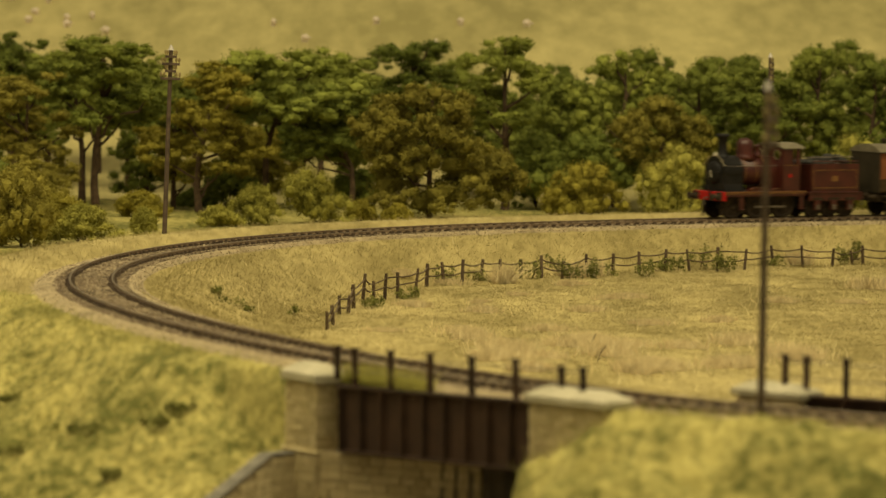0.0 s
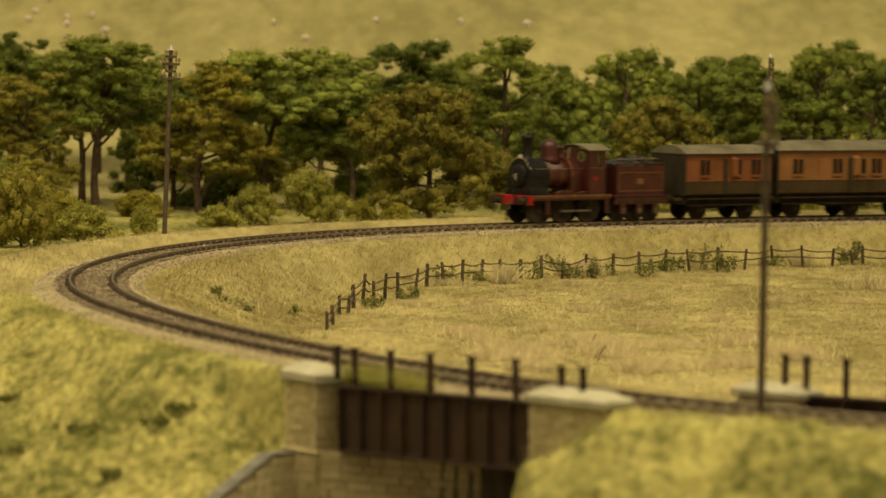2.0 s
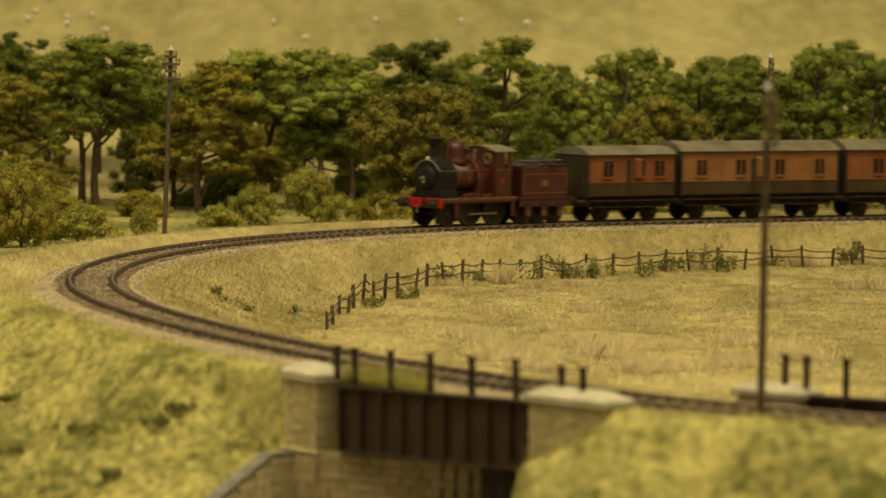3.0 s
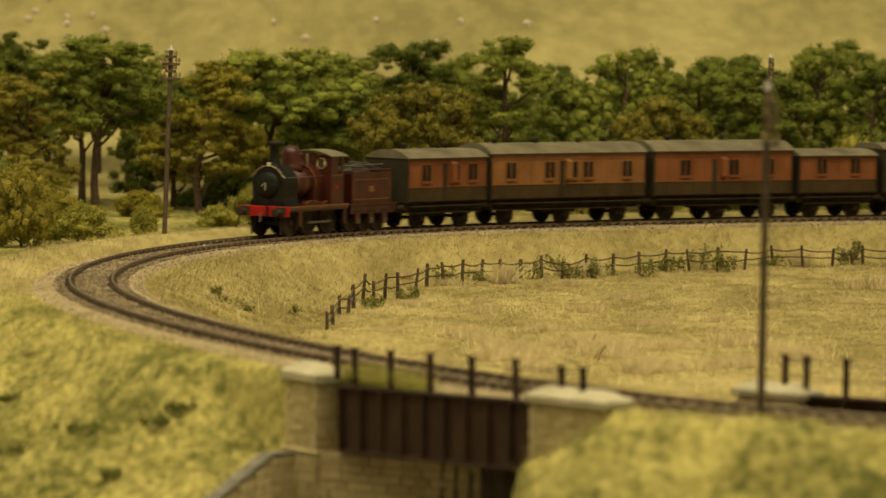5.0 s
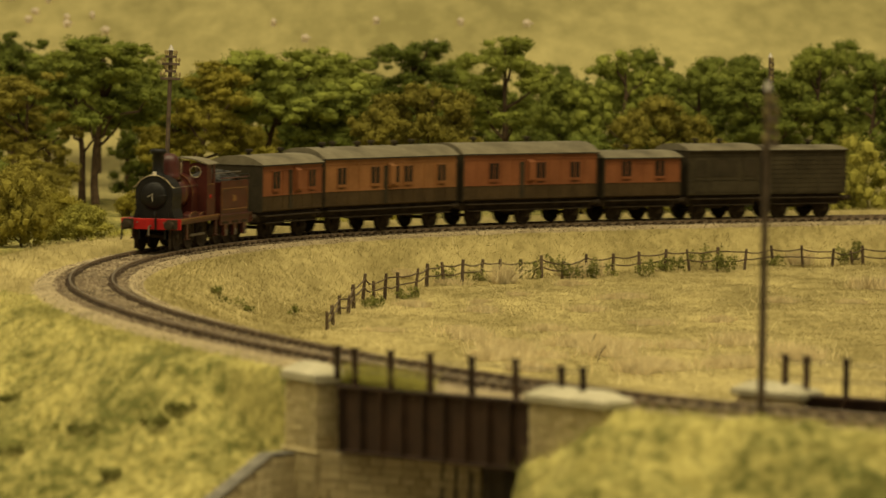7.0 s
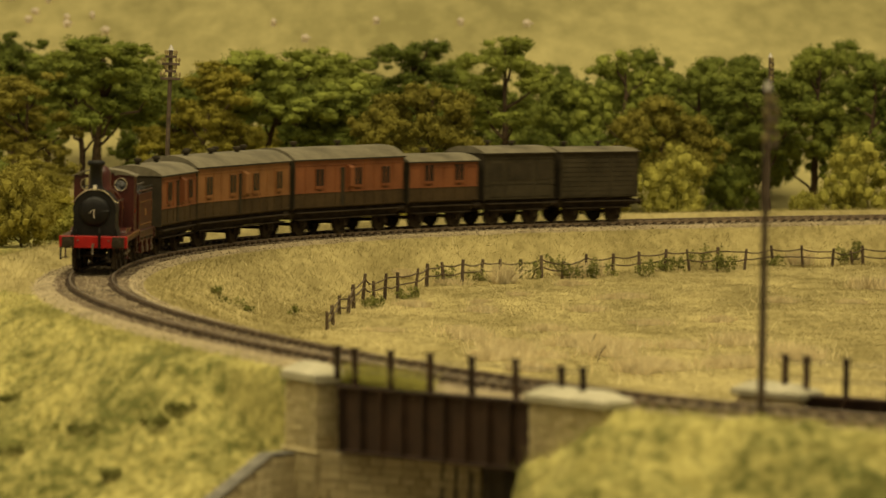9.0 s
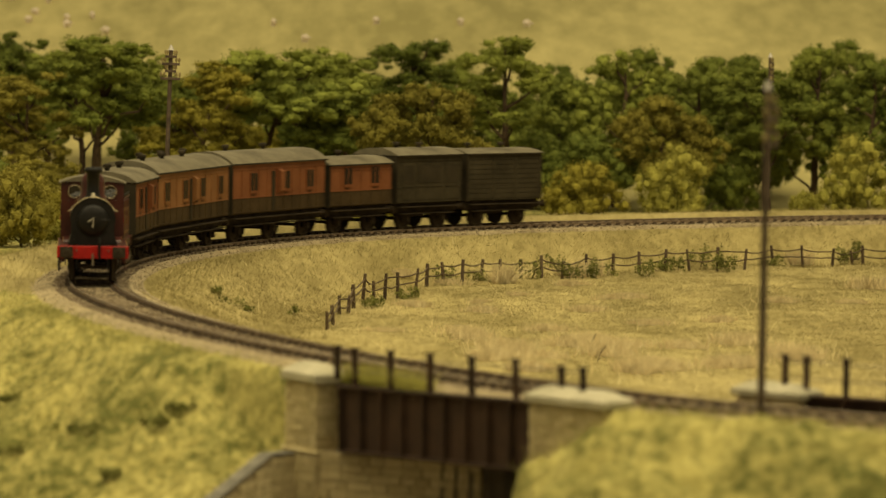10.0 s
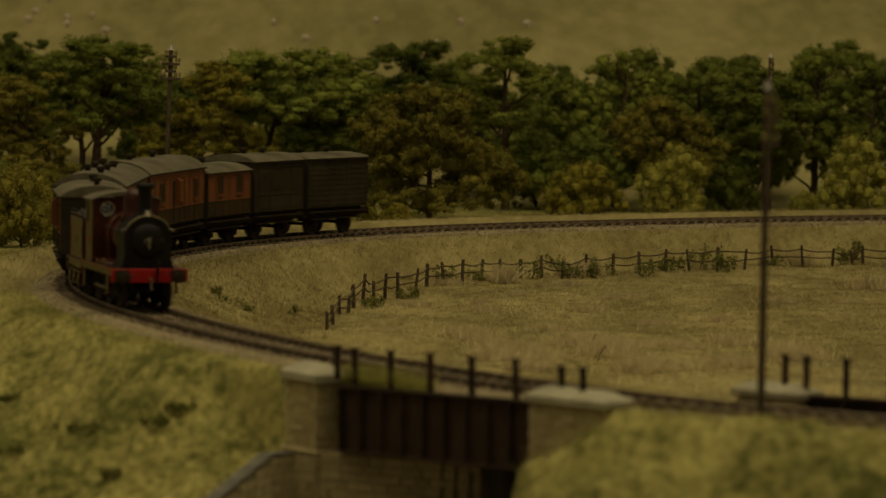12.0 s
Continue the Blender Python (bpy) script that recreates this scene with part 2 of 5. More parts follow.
def cutting(s, o):
    """1 in the lane that passes slantwise under the bridge, 0 beside it."""
    left = np.where(o > -0.03, 1.338 + (o + 0.03) * 2.4, 1.3290 - 0.014 * smooth(0.036, 0.043, -o) + 0.006 * smooth(0.055, 0.075, -o) + (-0.03 - o) * 0.584)
    right = 1.447 + np.where(o > -0.03, (o + 0.03) * 2.4, 0.016 + (-0.03 - o) * 0.8)
    right = right + (1.442 + (-0.04 - o) * 0.9 - right) * smooth(0.0365, 0.0395, -o)
    soft = np.where(o > -0.036, 0.003, 0.007)
    inside = smooth(left - 0.0025, left + 0.0025, s) * (1 - smooth(right - soft, right + soft, s))
    return inside * smooth(-0.30, -0.26, o) * (1 - smooth(0.16, 0.2, o))


def ground_height(x, y, with_lane=True):
    s, o = along(x, y)
    foot = np.interp(s, FOOT_S, FOOT_O)
    inner = -0.0045 + (FIELD_Z + 0.0045) * smooth(0.024, foot, o)
    inner = inner + 0.0012 * waves(x, y, 0.11, 1) * smooth(0.03, 0.06, o) + 0.0006 * waves(x, y, 0.03, 2) * smooth(0.02, 0.04, o) + 0.0004 * waves(x, y, 0.011, 22) * waves(x, y, 0.05, 23) * smooth(0.02, 0.035, o)
    far = -0.0045 + 0.0050 * smooth(0.03, 0.046, -o) - 0.012 * smooth(0.05, 0.11, -o)
    rise = np.maximum(0, y - 2.86 + 0.06 * np.sin(x * 5))
    far = far + 0.24 * rise * smooth(0, 0.35, rise) + 0.006 * waves(x, y, 0.5, 3) * smooth(0.2, 0.6, -o)
    drop = np.maximum(0, -o - 0.032)
    near = -0.004 - 0.52 * drop * smooth(0, 0.03, drop) + 0.005 * waves(x, y, 0.065, 4) * smooth(0.0, 0.05, drop)
    pier = -0.004 - 0.0295 * smooth(0.0, 0.009, drop) - 0.34 * np.maximum(0, drop - 0.022)
    near = near + (np.minimum(pier, near) - near) * smooth(1.235, 1.300, s)
    near = np.maximum(near, -0.16 + 0.01 * waves(x, y, 0.2, 8))
    mound = 0.003 * smooth(0.03, 0.05, -o) - 0.45 * np.maximum(0, -o - 0.055) + 0.0055 * waves(x, y, 0.055, 6) * smooth(0.04, 0.08, -o)
    toe = np.maximum(0, 1.506 - s)
    mound = mound - 0.52 * toe * smooth(0.0, 0.012, toe) * smooth(0.036, 0.0395, -o)
    mound = np.maximum(mound, -0.16)
    near = near + (np.minimum(mound - 0.002, 0.004) - near) * smooth(1.40, 1.45, s)
    outer = far + (near - far) * smooth(0.74, 0.98, s)
    z = np.where(o >= 0, inner, outer) + 0.0004 * waves(x, y, 0.012, 5) + 0.0014 * waves(x, y, 0.021, 25) * waves(x, y, 0.06, 26) * smooth(0.030, 0.05, -o) * smooth(0.7, 0.95, s)
    z = z + (0.0016 * np.abs(waves(x, y, 0.030, 27)) + 0.0011 * waves(x, y, 0.016, 28)) * smooth(0.036, 0.055, -o) * smooth(0.7, 0.95, s)
    if with_lane:
        c = cutting(s, o)
        z = z + (-0.072 - z) * c
    return z, s, o


def ground_at(x, y):
    return float(ground_height(np.array([float(x)]), np.array([float(y)]))[0][0])


# ---- ground ----


def build_ground():
    xs = np.concatenate([np.linspace(-3.0, -0.5, 26)[:-1], np.linspace(-0.5, -0.22, 50)[:-1], np.linspace(-0.22, 0.17, 163), np.linspace(0.17, 0.6, 80)[1:], np.linspace(0.6, 3.0, 26)[1:]])
    ys = np.concatenate([np.linspace(-0.6, 0.95, 16)[:-1], np.linspace(0.95, 1.05, 20)[:-1], np.linspace(1.05, 1.46, 170), np.linspace(1.46, 2.95, 300)[1:], np.linspace(2.95, 7.5, 60)[1:]])
    gx, gy = np.meshgrid(xs, ys)
    z, s, o = ground_height(gx.ravel(), gy.ravel())
    nx, ny = len(xs), len(ys)
    verts = np.stack([gx.ravel(), gy.ravel(), z], 1)
    i = (np.arange(ny - 1)[:, None] * nx + np.arange(nx - 1)).ravel()
    faces = np.stack([i, i + 1, i + nx + 1, i + nx], 1)
    ob = soup("ground", verts.tolist(), faces.tolist(), "field", True)
    for k in ("soil", "bank", "hill", "road"):
        ob.data.materials.append(M[k])
    fs, fo, fy = s[i], o[i], gy.ravel()[i]
    idx = np.zeros(len(i), int)
    idx[(fo < -0.062 * (1 - smooth(0.86, 1.02, fs))) & (fs > 0.74)] = 2
    idx[(fo < -0.075) & (fs <= 0.74)] = 2
    idx[(fo < -0.075) & (fs <= 0.74) & (fy > 2.80 + 0.02 * np.sin(gx.ravel()[i] * 40))] = 3
    idx[(fo > -0.029) & (fo < 0.020)] = 1
    idx[cutting(fs, fo) > 0.5] = 4
    ob.data.polygons.foreach_set("material_index", idx.astype(np.int32))
    tagged(ob, "sculpted layout ground with dry meadow, embankment and pale hillside", "ground", kind="structure")
    return ob


build_ground()


def blades(name, count, xr, yr, keep, tall, wide, mat, label, seed, lean=0.6, level=None):
    """Short static-grass fibres, one triangle each, where keep(s, o, x, y) allows."""
    rng = np.random.RandomState(seed)
    x, y = rng.uniform(*xr, count), rng.uniform(*yr, count)
    z, s, o = ground_height(x, y)
    k = keep(s, o, x, y, rng.rand(count))
    if level is None:
        k &= cutting(s, o) < 0.05
    else:
        z = np.full(count, level)
    x, y, z = x[k], y[k], z[k]
    n = len(x)
    a = rng.uniform(0, 6.283, n)
    h = tall * (0.5 + rng.rand(n) ** 2 * 1.0)
    lx, ly = rng.normal(0, lean, n) * h, rng.normal(0, lean, n) * h
    wx, wy = np.cos(a) * wide / 2, np.sin(a) * wide / 2
    v = np.empty((n, 3, 3))
    v[:, 0] = np.stack([x - wx, y - wy, z - 0.0004], 1)
    v[:, 1] = np.stack([x + wx, y + wy, z - 0.0004], 1)
    v[:, 2] = np.stack([x + lx, y + ly, z + h], 1)
    me = bpy.data.meshes.new(name)
    me.vertices.add(n * 3)
    me.vertices.foreach_set("co", v.ravel())
    me.loops.add(n * 3)
    me.loops.foreach_set("vertex_index", np.arange(n * 3, dtype=np.int32))
    me.polygons.add(n)
    me.polygons.foreach_set("loop_start", np.arange(0, n * 3, 3, dtype=np.int32))
    me.update(calc_edges=True)
    me.materials.append(M[mat])
    return tagged(new(name, me), label, "grass", kind="stuff")


def in_wedge(x, y, margin=0.05):
    return np.abs(x) < 0.112 * y * 1.06 + margin


blades("meadow_grass", 520000, (-0.35, 0.36), (1.25, 2.65), lambda s, o, x, y, r: (o > 0.0220 + 0.006 * r) & in_wedge(x, y) & (waves(x, y, 0.03, 31) + waves(x, y, 0.008, 32) > -1.7 + 0.7 * r), 0.0015, 0.00026, "straw_blade", "short straw-coloured static grass of the meadow", 11, 1.3)
blades("bank_grass", 330000, (-0.35, 0.30), (0.95, 2.15), lambda s, o, x, y, r: (o < -0.028 - 0.034 * (1 - smooth(0.86, 1.04, s + 0.06 * r))) & (s > 0.70) & (o > -0.34) & in_wedge(x, y) & (waves(x, y, 0.04, 33) + waves(x, y, 0.012, 34) > -1.3 + 1.1 * r), 0.0034, 0.00036, "green_blade", "yellow-green static grass on the near bank", 12, 1.3)
blades("crest_grass", 150000, (-0.40, 0.42), (1.60, 2.75), lambda s, o, x, y, r: (o < -0.026) & (o > -0.10 + 0.045 * smooth(0.75, 0.95, s)) & (s < 0.90 + 0.12 * r) & in_wedge(x, y), 0.0026, 0.00034, "crest_blade", "pale straw grass along the crest behind the track", 13)
blades("embankment_grass", 300000, (-0.30, 0.36), (1.35, 2.62), lambda s, o, x, y, r: (o > 0.0235 + 0.007 * r) & (o < np.interp(s, FOOT_S, FOOT_O) + 0.02 * r) & in_wedge(x, y), 0.0027, 0.00028, "shaggy_blade", "shaggy dry grass on the inner embankment slope", 14, 0.8)
blades("wild_grass", 60000, (-0.30, 0.36), (1.35, 2.62), lambda s, o, x, y, r: (o > 0.03) & in_wedge(x, y) & (waves(x, y, 0.035, 41) + waves(x, y, 0.012, 42) > 0.9 + 0.5 * r), 0.0048, 0.00036, "bleached_blade", "longer pale straw grass in loose patches over the meadow", 15, 0.9)
blades("verge_grass", 90000, (-0.06, 0.02), (1.32, 1.42), lambda s, o, x, y, r: (np.abs(s - 1.362) < 0.018 + 0.008 * r) & (o < -0.0235 - 0.002 * r) & (o > -0.0312), 0.0060, 0.00040, "verge_blade", "bright green grass on the verge beside the bridge railing", 16, 0.5, -0.0048)

# ---- track ----


def sweep(name, section, s0, s1, mat, parent, closed=True, step=0.006, wob=0.0):
    """Sweep a section of (offset, z) along the track."""
    ss = np.arange(s0, s1 + 1e-6, step)
    verts, faces, n = [], [], len(section)
    for s in ss:
        for o, z in section:
            verts.append(on_track(s, o, z))
    for i in range(len(ss) - 1):
        for j in range(n if closed else n - 1):
            a, b = i * n + j, i * n + (j + 1) % n
            faces.append((a, b, b + n, a + n))
    me = bpy.data.meshes.new(name)
    me.from_pydata(verts, [], faces)
    me.materials.append(M[mat])
    ob = new(name, me)
    ob.parent = parent
    return ob


GAUGE = 0.0188


def build_track():
    track = tagged(new("railway_track"), "curving model railway track, dark sleepers and rusty rails on ballast", "track")
    for side in (-1, 1):
        c = side * (GAUGE / 2 + 0.0004)
        sec = [(c - 0.00045, -0.0016), (c + 0.00045, -0.0016), (c + 0.00045, -0.0013), (c + 0.00018, -0.0011), (c + 0.00018, -0.0007), (c + 0.00045, -0.0005),
               (c + 0.00045, -0.00012), (c - 0.00045, -0.00012), (c - 0.00045, -0.0005), (c - 0.00018, -0.0007), (c - 0.00018, -0.0011), (c - 0.00045, -0.0013)]
        sweep("rail", sec, -0.95, 1.80, "rail", track)
        sweep("rail_head", [(c - 0.0004, -0.00012), (c + 0.0004, -0.00012), (c + 0.0003, 0.0), (c - 0.0003, 0.0)], -0.95, 1.80, "railtop", track)
    bm = boxed(-0.00150, 0.00150, -0.0170, 0.0170, -0.0042, -0.0021)
    for side in (-1, 1):
        c = side * (GAUGE / 2 + 0.0004)
        box(bm, -0.0011, 0.0011, c - 0.0017, c + 0.0017, -0.0021, -0.0009)
    me = bpy.data.meshes.new("sleeper")
    bm.to_mesh(me)
    bm.free()
    me.materials.append(M["sleeper"])
    me.materials.append(M["pole"])
    me.polygons.foreach_set("material_index", [0] * 6 + [1] * (len(me.polygons) - 6))
    rng = random.Random(4)
    s = -0.30
    while s < 1.76:
        share("sleeper", me, track, track_pose(s) @ pose(0, rng.uniform(-.0006, .0006), rng.uniform(-.0001, .0001), 0, 0, rng.uniform(-1.2, 1.2)))
        s += 0.0072 + rng.uniform(-.0003, .0003)
    return track


build_track()


def build_ballast():
    """A low ballast bed and loose chips over it."""
    bed = sweep("ballast_bed", [(-0.031, -0.0062), (-0.021, -0.00245), (0.0195, -0.00245), (0.0245, -0.0062)], -0.95, 1.80, "soil", None, closed=False)
    tagged(bed, "low bed of grey-brown ballast under the track", "ballast", kind="structure")
    rng = np.random.RandomState(9)
    n = 42000
    s, o = rng.uniform(-0.1, 1.62, n), rng.normal(0, 0.0125, n)
    o = np.clip(o, -0.032, 0.0235)
    x = np.interp(s, LS, LX) - o * np.sin(np.interp(s, LS, LH))
    y = np.interp(s, LS, LY) + o * np.cos(np.interp(s, LS, LH))
    z = -0.00250 - np.maximum(0, np.abs(o) - 0.021) * 0.37 + rng.uniform(-0.0003, 0.0002, n)
    r = rng.uniform(0.0003, 0.0008, n)
    v = rng.normal(0, 1, (n, 4, 3))
    base = np.array([[1, 1, 1], [1, -1, -1], [-1, 1, -1], [-1, -1, 1]]) * 0.6
    v = (base[None] + v * 0.28) * r[:, None, None]
    v[:, :, 2] *= 0.8
    v += np.stack([x, y, z], 1)[:, None, :]
    f = np.array([[0, 1, 2], [0, 3, 1], [0, 2, 3], [1, 3, 2]])
    faces = (np.arange(n)[:, None, None] * 4 + f).reshape(-1, 3)
    ob = soup("ballast_chips", v.reshape(-1, 3).tolist(), faces.tolist(), "ballast")
    tagged(ob, "loose pale brown ballast chips between and beside sleepers", "ballast", kind="stuff")


build_ballast()

# ---- bridge ----


def between(a, b):
    """Pose with x from a to b."""
    d = Vector(b) - Vector(a)
    return Matrix.Translation(a) @ d.to_track_quat("X", "Z").to_matrix().to_4x4(), d.length


def girder(bridge, a, b, depth, stiff, posts, label):
    m, n = between(a, b)
    g = part("girder", boxed(0, n, -0.0006, 0.0006, -depth, 0), "iron", bridge, label)
    g.matrix_basis = m
    top = part("flange", boxed(-0.0005, n + 0.0005, -0.0024, 0.0024, 0.0, 0.0011, 0.0002), "iron", g)
    part("flange", boxed(-0.0005, n + 0.0005, -0.0024, 0.0024, -depth - 0.001, -depth, 0.0002), "iron", g)
    for i in range(stiff + 1):
        x = 0.002 + (n - 0.004) * i / stiff
        bm = boxed(x - 0.0005, x + 0.0005, -0.0024, -0.0006, -depth, 0)
        box(bm, x - 0.0018, x + 0.0018, -0.0010, -0.0006, -depth, 0)
        part("stiffener", bm, "iron", g)
    for x, z0, h in posts:
        bm = boxed(x * n - 0.0009, x * n + 0.0009, -0.0009, 0.0009, z0, h, 0.0002)
        box(bm, x * n - 0.0013, x * n + 0.0013, -0.0013, 0.0013, h, h + 0.0007)
        part("railing_post", bm, "iron", g)
    xs = [p[0] * n for p in posts]
    for z in (0.0060, 0.0115):
        bm = rod(bmesh.new(), (min(xs), 0, z), (max(xs), 0, z), 0.00022, seg=5)
        part("handrail", bm, "steel", g)
    return g


def masonry(parent, m, length, thick, z0, z1, course, seed, name="stone", ends=True):
    """Coursed stones on both long faces and the ends of a core wall; m has x along the wall."""
    rng = random.Random(seed)
    core = part("core", boxed(0.0004, length - 0.0004, 0.0004, thick - 0.0004, z0, z1), "mortar", parent)
    core.matrix_basis = m
    meshes = []
    for k in range(6):
        w = course * (1.3 + 0.5 * k)
        bm = boxed(0, w - 0.0003, -0.0003, 0.0009, 0, course - 0.0003, 0.00022)
        me = bpy.data.meshes.new(name)
        bm.to_mesh(me)
        bm.free()
        me.materials.append(M["stone"])
        meshes.append((w, me))
    faces = [(m, length), (m @ pose(length, thick, 0, 0, 0, 180), length)]
    if ends:
        faces += [(m @ pose(length, 0, 0, 0, 0, 90), thick), (m @ pose(0, thick, 0, 0, 0, -90), thick)]
    for fm, n in faces:
        z = z0
        while z < z1 - course * 0.6:
            x = 0.0
            while x < n - 1e-4:
                fits = [q for q in meshes if q[0] <= n - x + 1e-4]
                if not fits:
                    w, me = meshes[0]
                    share(name, me, parent, fm @ pose(x, rng.uniform(-.0002, .0002), z) @ Matrix.Diagonal(((n - x) / w, 1, 1, 1)))
                    break
                w, me = rng.choice(fits)
                share(name, me, parent, fm @ pose(x, rng.uniform(-.00025, .00025), z))
                x += w
            z += course


def pilaster(bridge, s0, s1, off0, off1, base, cap0, cap1, seed):
    a, b = on_track(s0, off0), on_track(s1, off0)
    m, n = between((a.x, a.y, 0), (b.x, b.y, 0))
    t = off1 - off0
    p = new("pilaster")
    p.parent = bridge
    p.matrix_basis = m
    masonry(p, Matrix.Identity(4), n, t, base, cap0, 0.0021, seed)
    bm = boxed(-0.0016, n + 0.0016, -0.0016, t + 0.0016, cap0, cap0 + (cap1 - cap0) * 0.45, 0.0004)
    w = 0.0016
    v = [bm.verts.new(c) for c in ((-w, -w, cap0 + (cap1 - cap0) * 0.45), (n + w, -w, cap0 + (cap1 - cap0) * 0.45), (n + w, t + w, cap0 + (cap1 - cap0) * 0.45), (-w, t + w, cap0 + (cap1 - cap0) * 0.45))]
    i = t * 0.35
    u = [bm.verts.new(c) for c in ((i, i, cap1), (n - i, i, cap1), (n - i, t - i, cap1), (i, t - i, cap1))]
    for k in range(4):
        bm.faces.new((v[k], v[(k + 1) % 4], u[(k + 1) % 4], u[k]))
    bm.faces.new(u)
    part("capstone", bm, "coping", p, "pale weathered sandstone capstone")
    return p


def build_bridge():
    bridge = tagged(new("railway_bridge"), "small skew bridge with brown plate girders, iron railings and stone piers", "bridge")
    a, b = on_track(1.3432, -0.0340, -0.0062), on_track(1.4480, -0.0335, -0.0022)
    girder(bridge, a, b, 0.0212, 9, [(-0.02, 0.003, 0.0140), (0.075, 0, 0.0136), (0.262, 0, 0.0136), (0.465, 0, 0.0136), (0.672, 0, 0.0136), (0.885, 0, 0.0136), (1.10, 0.003, 0.0125), (1.20, 0.003, 0.0125)], "dark brown riveted plate girder")
    c, d = on_track(1.4880, 0.0330, 0.0004), on_track(1.640, 0.0345, 0.0012)
    girder(bridge, c, d, 0.0212, 10, [(0.047, 0.0, 0.0130), (0.103, 0, 0.0130), (0.207, 0, 0.0130), (0.325, 0, 0.0130), (0.47, 0, 0.0130), (0.60, 0, 0.0130), (0.73, 0, 0.0130), (0.86, 0, 0.0130)], "dark brown plate girder beyond the track")
    pilaster(bridge, 1.3152, 1.3362, -0.0395, -0.0290, -0.0290, -0.0052, 0.0012, 21)
    pilaster(bridge, 1.4492, 1.4800, -0.0395, -0.0285, -0.0500, -0.0008, 0.0046, 22)
    pilaster(bridge, 1.4765, 1.5045, 0.0300, 0.0400, -0.0300, 0.0000, 0.0046, 23)
    deck = sweep("deck", [(-0.031, -0.0045), (0.031, -0.0045), (0.031, -0.0105), (-0.031, -0.0105)], 1.325, 1.66, "iron", bridge)
    # abutments: slanting faces of the lane below
    for s0, s1, base, seed in ((1.3390, 1.4860, -0.08, 31), (1.4500, 1.6010, -0.08, 32)):
        p, q = on_track(s0, -0.031), on_track(s1, 0.031)
        m, n = between((p.x, p.y, 0), (q.x, q.y, 0))
        ab = new("abutment")
        ab.parent = bridge
        ab.matrix_basis = m
        masonry(ab, pose(0, -0.006 if seed == 32 else 0.0, 0), n, 0.006, base, -0.0115, 0.0042, seed)
    # splayed return wall that carries the girder's end
    p, q = on_track(1.3372, -0.0385), on_track(1.3900, -0.0080)
    m, n = between((p.x, p.y, 0), (q.x, q.y, 0))
    rw = new("return_wall")
    rw.parent = bridge
    rw.matrix_basis = m
    masonry(rw, Matrix.Identity(4), n, 0.006, -0.085, -0.0290, 0.0031, 35)
    # plinth below the left pier, and its wing wall with a sloping coping
    p, q = on_track(1.3143, -0.0405), on_track(1.3372, -0.0405)
    m, n = between((p.x, p.y, 0), (q.x, q.y, 0))
    pl = new("plinth")
    pl.parent = bridge
    pl.matrix_basis = m
    masonry(pl, Matrix.Identity(4), n, 0.0125, -0.085, -0.0300, 0.0030, 33)
    part("string_course", boxed(-0.0002, n + 0.0002, -0.0004, 0.0127, -0.0300, -0.0290, 0.0003), "stone", pl)
    # wing wall: level beside the pier, then falling towards the lane's mouth
    wing = new("wing_wall")
    wing.parent = bridge
    crest = [Vector((-0.0535, 1.3745, -0.0292)), Vector((-0.0612, 1.3585, -0.0284)), Vector((-0.0950, 1.2620, -0.0500))]
    seed = 40
    for k, pieces in ((0, 2), (1, 14)):
        for i in range(pieces):
            a, b = crest[k].lerp(crest[k + 1], i / pieces), crest[k].lerp(crest[k + 1], (i + 1) / pieces)
            m, n = between((a.x, a.y, 0), (b.x, b.y, 0))
            base = part("core", boxed(0, n, -0.003, 0.003, -0.09, min(a.z, b.z) - 0.0004), "mortar", wing)
            base.matrix_basis = m
            z = -0.0885
            rng = random.Random(seed)
            while z + 0.0030 < min(a.z, b.z):
                st = part("stone", boxed(0.0001, n - 0.0003, 0.0024, 0.0034 + rng.uniform(0, 0.0003), z, z + 0.0028, 0.0002), "stone", wing)
                st.matrix_basis = m
                z += 0.0031
            seed += 1
        for i in range(pieces // 2):
            a, b = crest[k].lerp(crest[k + 1], 2 * i / pieces), crest[k].lerp(crest[k + 1], (2 * i + 2) / pieces)
            m, n = between(a, b)
            o = part("coping_stone", boxed(0, n - 0.0002, -0.0014, 0.0038, -0.0009, 0.0004, 0.0003), "dark_coping", wing)
            o.matrix_basis = m
    return bridge


build_bridge()



def strip_rods(pts, r):
    bm = bmesh.new()
    for a, b in zip(pts, pts[1:]):
        rod(bm, a, b, r, r * 0.8, 5)
    return bm


# ---- fence round the meadow ----
POSTS = ((-0.0541, 1.860), (-0.0525, 1.903), (-0.0510, 1.957), (-0.0471, 1.982), (-0.0451, 2.013), (-0.0412, 2.050), (-0.0358, 2.064), (-0.0302, 2.075), (-0.0235, 2.089), (-0.0147, 2.128), (-0.0088, 2.172), (0.0008, 2.197), (0.0108, 2.202), (0.0218, 2.226), (0.0327, 2.231), (0.0444, 2.241), (0.0564, 2.246), (0.0682, 2.253), (0.0834, 2.285), (0.0991, 2.296), (0.1148, 2.305), (0.1309, 2.324), (0.1456, 2.329), (0.1633, 2.346), (0.1795, 2.349), (0.1991, 2.378), (0.2182, 2.393), (0.2373, 2.405), (0.2506, 2.415), (0.2575, 2.421), (0.2726, 2.400))


